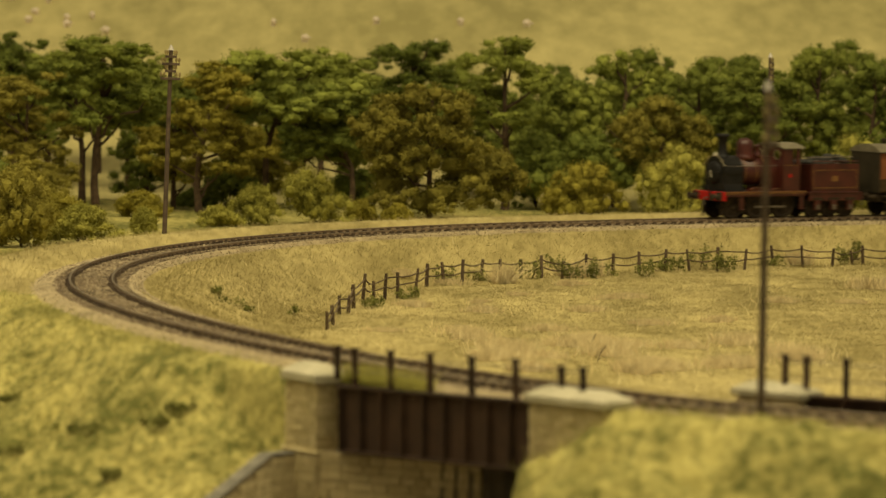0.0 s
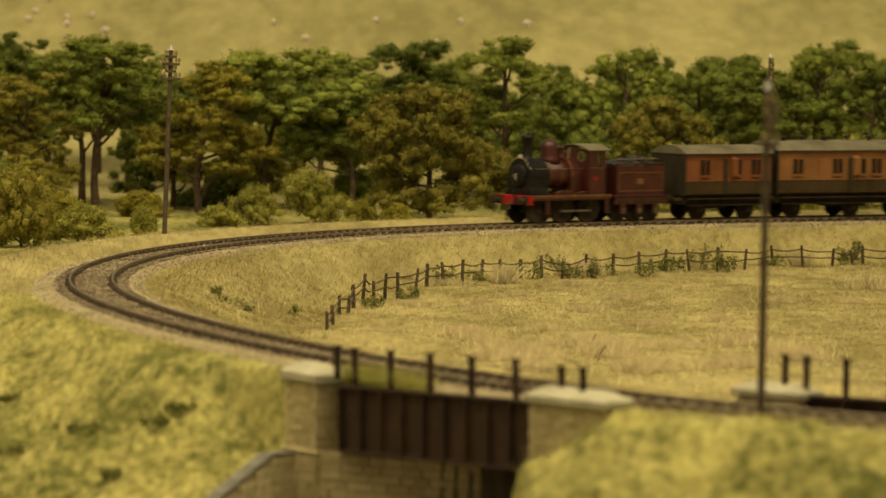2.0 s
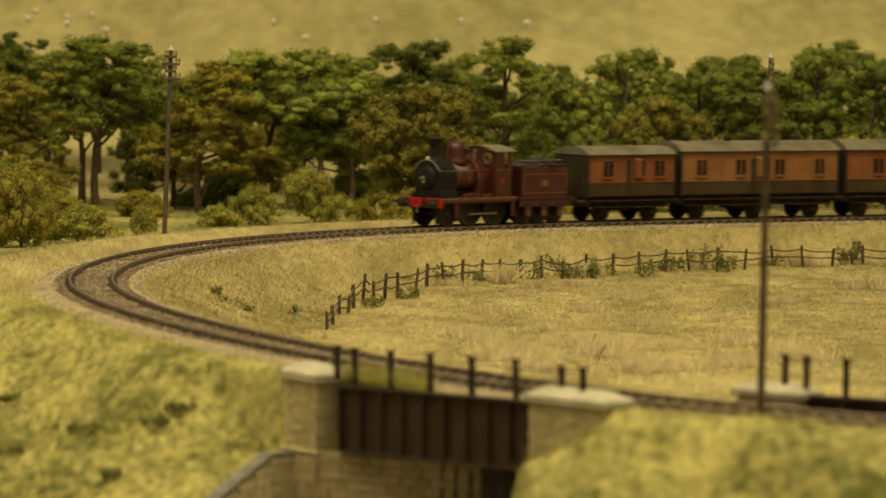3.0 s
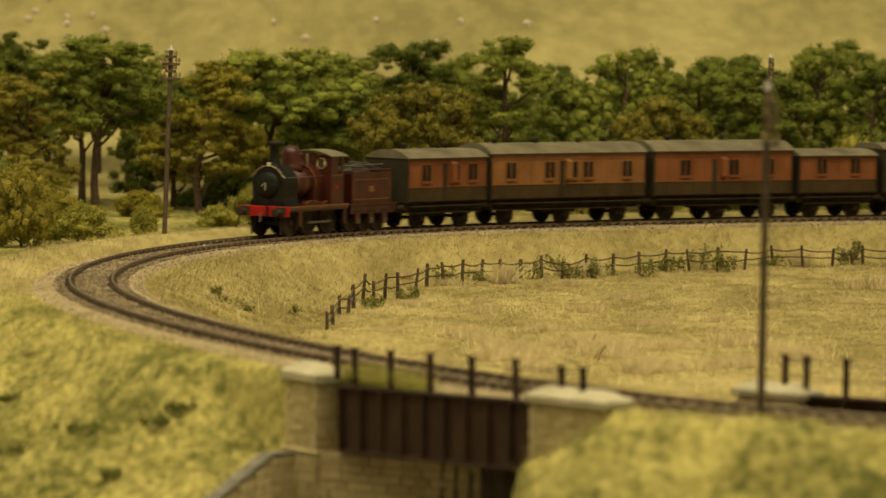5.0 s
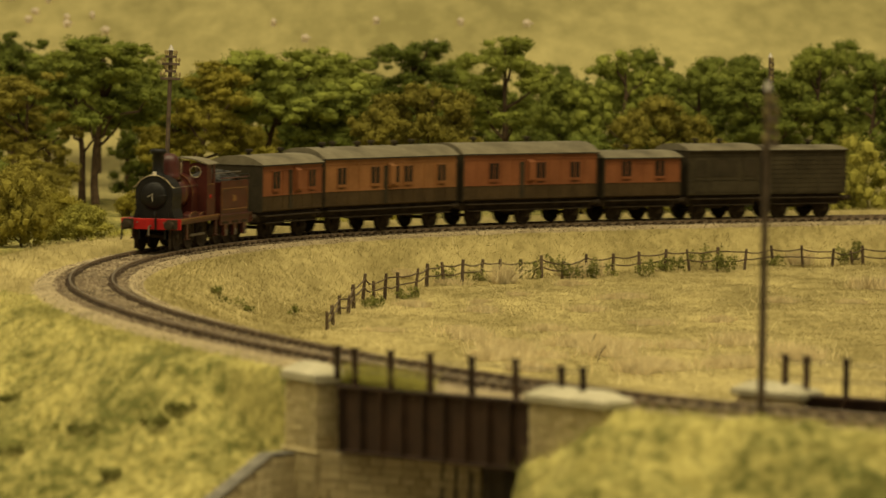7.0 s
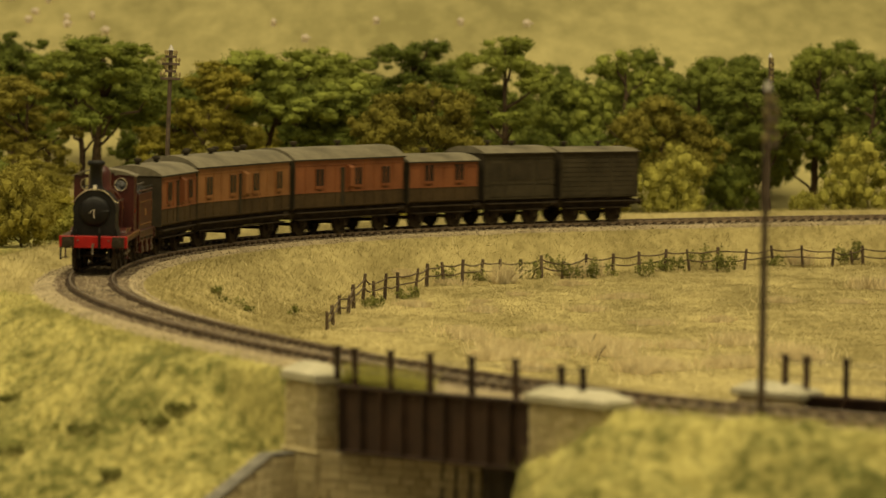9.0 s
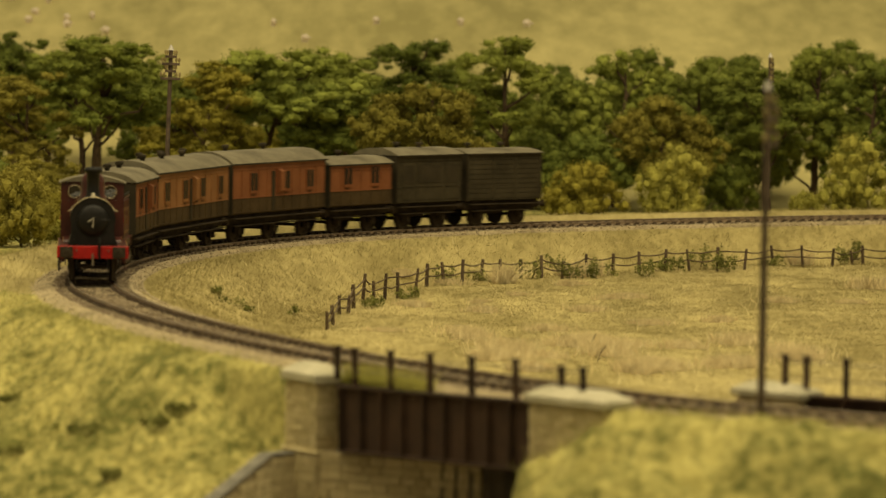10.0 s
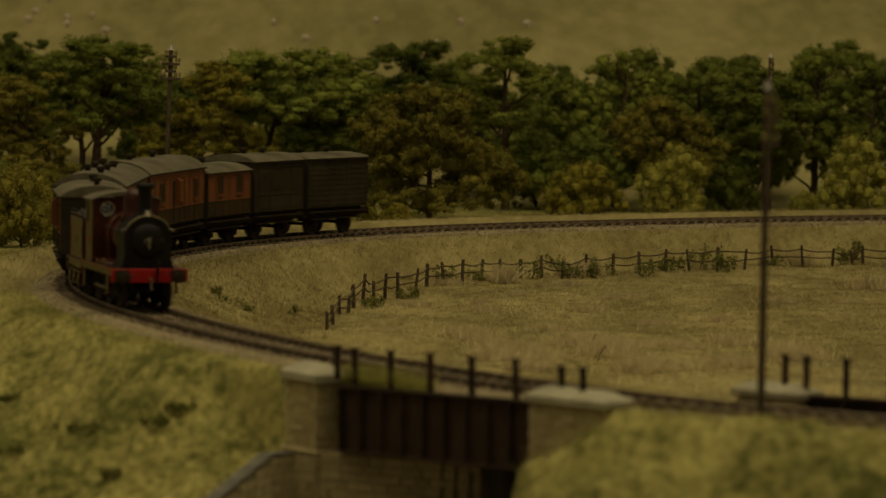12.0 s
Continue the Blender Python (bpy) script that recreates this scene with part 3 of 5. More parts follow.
def build_fence():
    fence = tagged(new("field_fence"), "rough post and wire fence of dark weathered wood round the meadow", "fence")
    rng = random.Random(8)
    tops = []
    for i, (x, y) in enumerate(POSTS):
        h = rng.uniform(0.0115, 0.0145)
        if i < 4:
            h *= 0.72
        if i in (6, 17, 28):
            h *= 0.72
        bm = bmesh.new()
        r = bmesh.ops.create_cone(bm, cap_ends=True, segments=6, radius1=0.0011, radius2=0.00085, depth=h + 0.006)
        bmesh.ops.translate(bm, verts=bm.verts, vec=(0, 0, (h - 0.006) / 2))
        for v in bm.verts:
            v.co += Vector((rng.uniform(-.0002, .0002), rng.uniform(-.0002, .0002), rng.uniform(-.0003, .0003)))
        po = part("fence_post", bm, "wood", fence)
        po.matrix_basis = pose(x, y, ground_at(x, y), rng.uniform(-5, 5), rng.uniform(-10, 10), rng.uniform(0, 90))
        tops.append((po.matrix_basis, h))
    for level in (0.84, 0.50):
        for (m0, h0), (m1, h1) in zip(tops, tops[1:]):
            a, b = m0 @ Vector((0, 0, h0 * level)), m1 @ Vector((0, 0, h1 * level))
            if (a - b).length > 0.06:
                continue
            bm = bmesh.new()
            sag = rng.uniform(0.0002, 0.0016)
            pts = [a.lerp(b, t / 5) - Vector((0, 0, sag * (1 - (t / 2.5 - 1) ** 2))) + Vector((0, 0, rng.uniform(-.0002, .0002))) * (0 < t < 5) for t in range(6)]
            for p, q in zip(pts, pts[1:]):
                rod(bm, p, q, 0.00042, 0.00042, 5)
            part("wire", bm, "wood", fence)
    return fence


build_fence()

# ---- telegraph poles ----


def telegraph_pole(label, x, y, z, h, r, arms, tilt=0.0, turn=0.0):
    pole = tagged(new("telegraph_pole"), label, "telegraph pole", "telegraph poles")
    pole.matrix_basis = pose(x, y, z, 0, tilt, turn)
    part("mast", rod(bmesh.new(), (0, 0, -0.012), (0, 0, h), r, r * 0.78, 12), "pole", pole)
    cap = bmesh.new()
    rod(cap, (0, 0, h), (0, 0, h + 0.003), r * 1.3, r * 0.3, 8)
    part("pole_cap", cap, "zinc", pole, "pale zinc pole cap")
    for dz, w in arms:
        a = part("crossarm", boxed(-w / 2, w / 2, -r - 0.0007, -r + 0.0005, h - dz - 0.0007, h - dz + 0.0007, 0.0001), "pole", pole)
        for k in (-1, 1):
            for q in (0.95, 0.62):
                bm = lathe(bmesh.new(), [(0.0002, 0), (0.0003, 0.0008), (0.0007, 0.0010), (0.0007, 0.0024), (0.0004, 0.0030)], pose(k * w / 2 * q, -r, h - dz + 0.0006), 8)
                part("insulator", bm, "insulator", a)
    return pole


telegraph_pole("tall dark telegraph pole with four crossarms beside the far track", -0.1530, 2.165, -0.006, 0.107, 0.0014, ((0.0035, 0.0062), (0.0075, 0.0098), (0.0115, 0.0062), (0.0155, 0.0108)), 1.4, 8)
telegraph_pole("dark telegraph pole on the grass behind the far track", 0.2080, 2.545, -0.006, 0.104, 0.0013, ((0.0035, 0.0062), (0.0075, 0.0098), (0.0115, 0.0062), (0.0155, 0.0108)), 1.2, 75)
telegraph_pole("tall dark telegraph pole close beside the near track", 0.0996, 1.2245, -0.001, 0.1035, 0.0013, ((0.005, 0.0062), (0.009, 0.0098), (0.013, 0.0062), (0.017, 0.0108)), 0.1, 62)

# ---- trees and bushes ----


def lump_shape():
    bm = bmesh.new()
    bmesh.ops.create_icosphere(bm, subdivisions=1, radius=1.0)
    v = np.array([tuple(q.co) for q in bm.verts])
    f = np.array([[q.index for q in face.verts] for face in bm.faces])
    bm.free()
    return v, f


LUMP_V, LUMP_F = lump_shape()


def leaf_cloud(rng, blobs, count, size, per_blob=8, heart=0.74):
    """Foam clumps: each blob breaks into uneven dense lumps with small leaves lying over them. Returns all triangles."""
    lumps = []
    for bx, by, bz, rx, ry, rz in blobs:
        for _ in range(per_blob):
            q = rng.normal(0, 1, 3)
            q /= np.linalg.norm(q)
            k = rng.uniform(0.24, 0.48)
            lumps.append((bx + q[0] * rx * 0.78, by + q[1] * ry * 0.78, bz + q[2] * rz * 0.78, rx * k, ry * k, max(rz * k * 1.2, rx * k * 0.55)))
    bl = np.array(lumps)
    n = len(bl)
    jag = heart * (1 + rng.normal(0, 0.16, (n, len(LUMP_V), 1)))
    core = bl[:, None, :3] + LUMP_V[None] * jag * bl[:, None, 3:]
    core = core[:, LUMP_F].reshape(-1, 3, 3)
    w = bl[:, 3] * bl[:, 4] + bl[:, 4] * bl[:, 5]
    pick = rng.choice(n, count, p=w / w.sum())
    b = bl[pick]
    d = rng.normal(0, 1, (count, 3))
    d /= np.linalg.norm(d, axis=1)[:, None]
    c = b[:, :3] + d * b[:, 3:] * (0.66 + 0.52 * rng.rand(count) ** 1.3)[:, None]
    out = d / b[:, 3:]
    out /= np.linalg.norm(out, axis=1)[:, None]
    out = out + rng.normal(0, 0.60, (count, 3))
    out /= np.linalg.norm(out, axis=1)[:, None]
    a = np.cross(out, rng.normal(0, 1, (count, 3)))
    s = size * (0.5 + rng.rand(count))[:, None]
    a = a / np.linalg.norm(a, axis=1)[:, None] * s
    e = np.cross(out, a) * 0.8
    leaves = np.stack([c, c + a, c + a * 0.5 + e], 1)
    return np.concatenate([core, leaves]) if heart else leaves


def tree_mesh(name, v, mat):
    n = len(v)
    me = bpy.data.meshes.new(name)
    me.vertices.add(n * 3)
    me.vertices.foreach_set("co", v.ravel())
    me.loops.add(n * 3)
    me.loops.foreach_set("vertex_index", np.arange(n * 3, dtype=np.int32))
    me.polygons.add(n)
    me.polygons.foreach_set("loop_start", np.arange(0, n * 3, 3, dtype=np.int32))
    me.update(calc_edges=True)
    me.materials.append(M[mat])
    return me


def limb(bm, a, b, r0, r1, rng):
    """A crooked limb in three pieces."""
    a, b = Vector(a), Vector(b)
    n = (b - a).length
    pts = [a] + [a.lerp(b, k / 3) + Vector(rng.normal(0, 0.05, 3)) * n + Vector((0, 0, -0.06 * n)) for k in (1, 2)] + [b]
    for k in range(3):
        rod(bm, pts[k], pts[k + 1], r0 + (r1 - r0) * k / 3, r0 + (r1 - r0) * (k + 1) / 3, 5)


def tree(kind, x, y, h, w, bottom, lean, mat, label, seed):
    """kind: pine (bare trunk, flat pads at the ends of its limbs), round (lumpy crown), oak (broad, to the ground), bush (no trunk in sight)."""
    rng = np.random.RandomState(seed)
    bush = kind == "bush"
    t = tagged(new("bush" if bush else "tree"), label, "bush" if bush else "tree", "bushes behind the track" if bush else "trees behind the track")
    t.matrix_basis = pose(x, y, ground_at(x, y))
    bm = bmesh.new()
    top = h * (0.5 if bush else 0.9)
    r0 = max(0.0010, h * (0.012 if bush else 0.027))
    bend = rng.normal(0, 0.02, 2) * h
    pts = [Vector((bend[0] * math.sin(k * 1.3) + lean * max(0, k - 2) / 3, bend[1] * math.sin(k * 1.1 + 1), -0.004 + (top + 0.004) * k / 5)) for k in range(6)]
    pts[0].x = pts[0].y = 0
    for k in range(5):
        rod(bm, pts[k], pts[k + 1], r0 * (1 - k * 0.16), r0 * (1 - (k + 1) * 0.16), 8)
    blobs, tall = [], h - bottom

    def stem(z):
        f = max(0.6, min(4.4, 5 * z / top - 0.8))
        return pts[int(f)].lerp(pts[int(f) + 1], f - int(f))

    if kind == "pine":
        n = 34
        for k in range(n):
            f = (k + rng.rand()) / n
            a = rng.rand() * 6.283
            rr = w * rng.uniform(0.12, 0.21)
            reach = w / 2 * (1.0 - 0.45 * max(0, f - 0.5) * 2) * rng.uniform(0.15, 1.05)
            rz = rr * rng.uniform(0.30, 0.46)
            c = (lean + math.cos(a) * reach, math.sin(a) * reach * 0.8, bottom + rz + (tall - 2 * rz) * f)
            blobs.append((*c, rr, rr, rz))
            if k % 3 == 0:
                limb(bm, stem(c[2]), (c[0] * 0.92, c[1] * 0.92, c[2] - rz * 0.3), r0 * 0.40, r0 * 0.13, rng)
    elif kind in ("round", "oak"):
        n = 46 if kind == "oak" else 38
        for k in range(n):
            f = (k + rng.rand()) / n
            a = rng.rand() * 6.283
            rr = w * (rng.uniform(0.07, 0.13) if kind == "oak" else rng.uniform(0.10, 0.18))
            prof = math.sqrt(max(0.06, 1 - (abs(f - 0.42) / (0.62 if f > 0.42 else 0.75)) ** 2.2))
            reach = max(0.0, w / 2 * prof - rr * 0.6) * rng.uniform(0.4, 1.05)
            c = (lean + math.cos(a) * reach, math.sin(a) * reach * 0.8, bottom + rr * 0.7 + (tall - rr * 1.5) * f)
            blobs.append((*c, rr, rr, rr * rng.uniform(0.65, 0.85)))
            if k % 4 == 1:
                limb(bm, stem(c[2]), (c[0] * 0.8, c[1] * 0.8, c[2]), r0 * 0.40, r0 * 0.13, rng)
        if kind == "oak":
            blobs += [(lean, 0, bottom + tall * f, w * 0.30, w * 0.22, tall * 0.20) for f in (0.25, 0.5)]
    else:
        for k in range(12):
            f = rng.rand()
            a = rng.rand() * 6.283
            rr = w * rng.uniform(0.15, 0.24)
            rz = min(rr, h * 0.30)
            reach = max(0.0, w / 2 * (1 - 0.62 * f) - rr * 0.7) * rng.rand() ** 0.5
            c = (lean + math.cos(a) * reach, math.sin(a) * reach * 0.8, rz * 0.6 + (h - rz * 1.6) * f)
            blobs.append((*c, rr, rr, rz))
            rod(bm, pts[1], (c[0] * 0.8, c[1] * 0.8, c[2]), r0 * 0.5, r0 * 0.15, 5)
    part("trunk", bm, "bark", t)
    leaves = {"pine": 26000, "round": 26000, "oak": 60000, "bush": 20000}[kind]
    crown = new("crown", tree_mesh("crown", leaf_cloud(rng, blobs, leaves, 0.0012 if not bush else 0.0009, 7 if kind in ("pine", "round") else 11, 0.55 if bush else 0.70), mat))
    crown.parent = t
    return t


FOLIAGE = {"leaf_green": "green foliage", "leaf_dark": "dark green foliage", "leaf_olive": "yellowish olive foliage", "leaf_brown": "bronze-brown foliage", "leaf_light": "light yellow-green foliage"}
SHAPE = {"pine": "model pine with bare trunk and layered pads of ", "round": "leafy model tree with a dense rounded crown of ", "oak": "broad bushy model oak with low ", "bush": "low rounded bush behind the track with "}
TREES = (
    ("pine", -0.279, 2.62, 0.095, 0.056, 0.016, 0.001, "leaf_brown"), ("pine", -0.232, 2.64, 0.117, 0.072, 0.054, 0.003, "leaf_green"), ("pine", -0.249, 2.72, 0.108, 0.066, 0.047, -0.009, "leaf_green"),
    ("pine", -0.313, 2.86, 0.116, 0.052, 0.048, -0.004, "leaf_dark"), ("round", -0.208, 2.78, 0.097, 0.046, 0.005, 0.001, "leaf_dark"), ("pine", -0.163, 2.64, 0.103, 0.060, 0.020, 0.007, "leaf_olive"),
    ("pine", -0.185, 2.70, 0.078, 0.042, 0.018, 0.002, "leaf_olive"), ("pine", -0.122, 2.70, 0.111, 0.100, 0.059, 0.016, "leaf_green"), ("pine", -0.064, 2.68, 0.088, 0.066, 0.031, -0.019, "leaf_dark"),
    ("round", -0.143, 2.80, 0.064, 0.050, 0.008, 0.004, "leaf_olive"), ("pine", -0.021, 2.86, 0.117, 0.064, 0.054, -0.004, "leaf_dark"), ("pine", 0.042, 2.72, 0.121, 0.058, 0.053, -0.001, "leaf_green"),
    ("round", 0.080, 2.82, 0.098, 0.058, 0.011, 0.004, "leaf_dark"), ("round", 0.122, 2.80, 0.119, 0.064, 0.014, 0.005, "leaf_green"), ("round", 0.149, 2.72, 0.085, 0.054, 0.021, 0.002, "leaf_brown"),
    ("round", 0.180, 2.82, 0.113, 0.066, 0.011, 0.000, "leaf_dark"), ("pine", 0.227, 2.76, 0.101, 0.060, 0.036, -0.006, "leaf_dark"), ("round", 0.262, 2.80, 0.122, 0.060, 0.019, 0.003, "leaf_green"),
    ("round", 0.297, 2.78, 0.118, 0.068, 0.017, 0.005, "leaf_dark"), ("round", 0.224, 2.88, 0.061, 0.053, 0.003, -0.002, "leaf_dark"), ("pine", -0.088, 2.84, 0.108, 0.068, 0.061, 0.004, "leaf_green"),
    ("pine", -0.293, 2.90, 0.100, 0.064, 0.034, -0.002, "leaf_dark"), ("pine", -0.229, 2.88, 0.100, 0.064, 0.045, 0.010, "leaf_green"), ("round", 0.093, 2.74, 0.059, 0.069, 0.008, 0.007, "leaf_dark"),
    ("round", -0.183, 2.90, 0.096, 0.056, 0.038, 0.003, "leaf_dark"), ("round", -0.103, 2.92, 0.067, 0.054, 0.022, 0.002, "leaf_dark"), ("round", -0.044, 2.90, 0.092, 0.062, 0.010, 0.002, "leaf_dark"),
    ("round", 0.031, 2.90, 0.085, 0.054, 0.002, 0.002, "leaf_dark"), ("round", 0.345, 2.82, 0.118, 0.068, 0.015, 0.0, "leaf_green"), ("pine", -0.350, 2.78, 0.112, 0.070, 0.040, 0.0, "leaf_green"),
    ("round", -0.330, 3.00, 0.092, 0.060, 0.010, 0.0, "leaf_dark"), ("round", -0.262, 3.00, 0.086, 0.062, 0.030, 0.0, "leaf_green"), ("round", -0.135, 3.00, 0.088, 0.066, 0.012, 0.0, "leaf_dark"),
    ("round", -0.005, 3.02, 0.092, 0.066, 0.005, 0.0, "leaf_green"), ("round", 0.075, 3.00, 0.086, 0.062, 0.005, 0.0, "leaf_dark"), ("round", 0.150, 3.00, 0.092, 0.066, 0.005, 0.0, "leaf_dark"),
    ("round", 0.222, 3.00, 0.082, 0.064, 0.010, 0.0, "leaf_dark"), ("round", 0.300, 3.00, 0.094, 0.066, 0.005, 0.0, "leaf_dark"),
    ("oak", -0.009, 2.56, 0.091, 0.112, 0.002, 0.001, "leaf_brown"),
    ("bush", -0.117, 2.48, 0.026, 0.037, 0.0, 0.0, "leaf_light"), ("bush", -0.082, 2.50, 0.038, 0.046, 0.0, -0.002, "leaf_light"), ("bush", 0.094, 2.62, 0.042, 0.060, 0.0, 0.0, "leaf_olive"),
    ("bush", 0.153, 2.63, 0.054, 0.055, 0.0, -0.001, "leaf_light"), ("bush", 0.272, 2.62, 0.061, 0.058, 0.0, 0.002, "leaf_light"), ("bush", 0.237, 2.60, 0.022, 0.024, 0.0, 0.0, "leaf_light"),
    ("bush", -0.262, 2.60, 0.030, 0.044, 0.0, 0.0, "leaf_brown"), ("bush", -0.237, 2.22, 0.050, 0.052, 0.0, -0.003, "leaf_brown"), ("bush", -0.207, 2.26, 0.023, 0.044, 0.0, 0.0, "leaf_light"), ("bush", -0.174, 2.30, 0.020, 0.022, 0.0, 0.0, "leaf_light"),
    ("bush", -0.260, 2.34, 0.031, 0.044, 0.0, -0.003, "leaf_olive"), ("bush", -0.030, 2.50, 0.014, 0.020, 0.0, 0.001, "leaf_olive"), ("bush", -0.053, 2.53, 0.015, 0.021, 0.0, 0.0, "leaf_olive"),
    ("bush", -0.174, 2.76, 0.014, 0.037, 0.0, 0.001, "leaf_dark"), ("bush", -0.290, 2.44, 0.050, 0.060, 0.0, 0.0, "leaf_dark"), ("bush", -0.150, 2.72, 0.036, 0.046, 0.0, 0.0, "leaf_dark"),
    ("bush", -0.196, 2.56, 0.018, 0.034, 0.0, 0.0, "leaf_olive"), ("bush", -0.140, 2.46, 0.014, 0.030, 0.0, 0.0, "leaf_light"), ("bush", -0.235, 2.40, 0.024, 0.044, 0.0, 0.0, "leaf_olive"),
    ("bush", 0.065, 2.76, 0.050, 0.056, 0.0, 0.0, "leaf_dark"), ("bush", 0.200, 2.76, 0.040, 0.050, 0.0, 0.0, "leaf_dark"), ("bush", -0.060, 2.74, 0.030, 0.050, 0.0, 0.0, "leaf_dark"),
    ("bush", 0.330, 2.70, 0.056, 0.060, 0.0, 0.0, "leaf_olive"),
)
for _i, (_k, _x, _y, _h, _w, _b, _l, _m) in enumerate(TREES):
    tree(_k, _x, _y, _h * (0.95 if _k == "round" else 1.0), _w * {"pine": 1.25, "round": 1.5, "oak": 1.06, "bush": 1.32}[_k], _b, _l, _m, SHAPE[_k] + FOLIAGE[_m], 400 + _i)

# ---- sheep on the hill ----


def sheep(x, y, turn):
    s = tagged(new("sheep"), "tiny cream model sheep grazing on the hillside", "sheep", "sheep on the hill")
    s.matrix_basis = pose(x, y, ground_at(x, y), 0, 0, turn)
    bm = bmesh.new()
    bmesh.ops.create_icosphere(bm, subdivisions=2, radius=0.0024, matrix=Matrix.Translation((0, 0, 0.0044)) @ Matrix.Diagonal((1.5, 0.95, 1.0, 1)))
    part("body", bm, "fleece", s, smooth=True)
    bm = bmesh.new()
    bmesh.ops.create_icosphere(bm, subdivisions=1, radius=0.0010, matrix=Matrix.Translation((0.0042, 0, 0.0040)) @ Matrix.Diagonal((1.4, 0.8, 1.0, 1)))
    part("head", bm, "fleece", s)
    for a in (-1, 1):
        for b in (-1, 1):
            part("leg", rod(bmesh.new(), (a * 0.0020, b * 0.0010, -0.0005), (a * 0.0020, b * 0.0010, 0.0030), 0.0004, seg=5), "fleece", s)
    return s


SHEEP = ((-0.383, 3.483), (-0.350, 3.479), (-0.357, 3.440), (-0.360, 3.414), (-0.328, 3.422), (-0.326, 3.403), (-0.307, 3.432), (-0.291, 3.384), (-0.148, 3.393), (-0.119, 3.338),
         (-0.060, 3.372), (0.012, 3.364), (0.018, 3.461), (-0.009, 3.299), (0.068, 3.358), (0.111, 3.462), (0.162, 3.452), (0.342, 3.431))
_first = None
for _i, (_x, _y) in enumerate(SHEEP):
    if _first is None:
        _first = sheep(_x, _y, 20)
    else:
        copy_thing(_first, pose(_x, _y, ground_at(_x, _y), 0, 0, _i * 77))

# ---- weeds and tufts ----


def weed(x, y, w, h, mat, label, seed, leaves=260):
    """A low sprawling weed: stalks with small leaves."""
    rng = np.random.RandomState(seed)
    t = tagged(new("weed"), label, "weed", "weeds in the grass")
    t.matrix_basis = pose(x, y, ground_at(x, y))
    blobs = [(rng.normal(0, 0.3) * w, rng.normal(0, 0.3) * w, h * rng.uniform(0.15, 0.65), w * rng.uniform(0.14, 0.26), w * 0.2, h * rng.uniform(0.2, 0.38)) for _ in range(9)]
    bm = bmesh.new()
    rod(bm, (0, 0, -0.001), blobs[0][:3], 0.00025, 0.00015, 5)
    part("stalk", bm, "bark", t)
    c = new("leaves", tree_mesh("leaves", leaf_cloud(rng, blobs, leaves, 0.0011, 8, 0.0), mat))
    c.parent = t
    return t


def tuft(x, y, w, h, mat, label, seed, count=150):
    """A tuft of long dry stems."""
    rng = np.random.RandomState(seed)
    bx, by = rng.normal(0, w * 0.28, count), rng.normal(0, w * 0.28, count)
    hh = h * rng.uniform(0.4, 1.0, count)
    lx, ly = rng.normal(0, 0.6, count) * hh, rng.normal(0, 0.6, count) * hh
    a = rng.uniform(0, 6.283, count)
    wx, wy = np.cos(a) * 0.00030, np.sin(a) * 0.00030
    v = np.stack([np.stack([bx - wx, by - wy, 0 * bx - 0.001], 1), np.stack([bx + wx, by + wy, 0 * bx - 0.001], 1), np.stack([bx + lx, by + ly, hh], 1)], 1)
    t = tagged(new("grass_tuft", tree_mesh("grass_tuft", v, mat)), label, "grass tuft", "tufts in the meadow")
    t.matrix_basis = pose(x, y, ground_at(x, y))
    return t


WEEDS = ((0.001, 2.203, 0.012, 0.011), (0.050, 2.235, 0.010, 0.013), (0.067, 2.272, 0.009, 0.014), (0.120, 2.284, 0.016, 0.012), (0.153, 2.355, 0.010, 0.018), (0.162, 2.335, 0.010, 0.016), (0.252, 2.425, 0.008, 0.015), (-0.035, 2.011, 0.010, 0.008),
         (-0.020, 2.080, 0.010, 0.008), (-0.073, 1.935, 0.006, 0.006), (-0.108, 1.891, 0.007, 0.005), (-0.100, 1.877, 0.009, 0.005), (-0.092, 1.881, 0.006, 0.004), (0.085, 2.262, 0.008, 0.010), (0.072, 2.252, 0.012, 0.012), (0.093, 2.289, 0.014, 0.010), (0.138, 2.322, 0.012, 0.011), (0.168, 2.342, 0.014, 0.012), (0.128, 2.314, 0.010, 0.009), (0.245, 2.412, 0.012, 0.013), (0.022, 2.222, 0.010, 0.008), (0.200, 2.372, 0.010, 0.008))
for _i, (_x, _y, _w, _h) in enumerate(WEEDS):
    weed(_x, _y, _w, _h, "leaf_weed", "scrubby dark green weed growing by the meadow fence" if _h > 0.0075 else "small green weed in the dry grass", 300 + _i, 400 if _h > 0.0075 else 150)
BANK_WEEDS = ((-0.129, 1.439, 0.012, 0.006), (-0.094, 1.432, 0.008, 0.008), (-0.101, 1.425, 0.008, 0.005), (-0.155, 1.441, 0.010, 0.007), (-0.166, 1.523, 0.012, 0.005), (-0.118, 1.40, 0.007, 0.005))
for _i, (_x, _y, _w, _h) in enumerate(BANK_WEEDS):
    weed(_x, _y, _w, _h * 0.8, "leaf_weed", "low dark green weed on the near grassy bank", 330 + _i, 380)
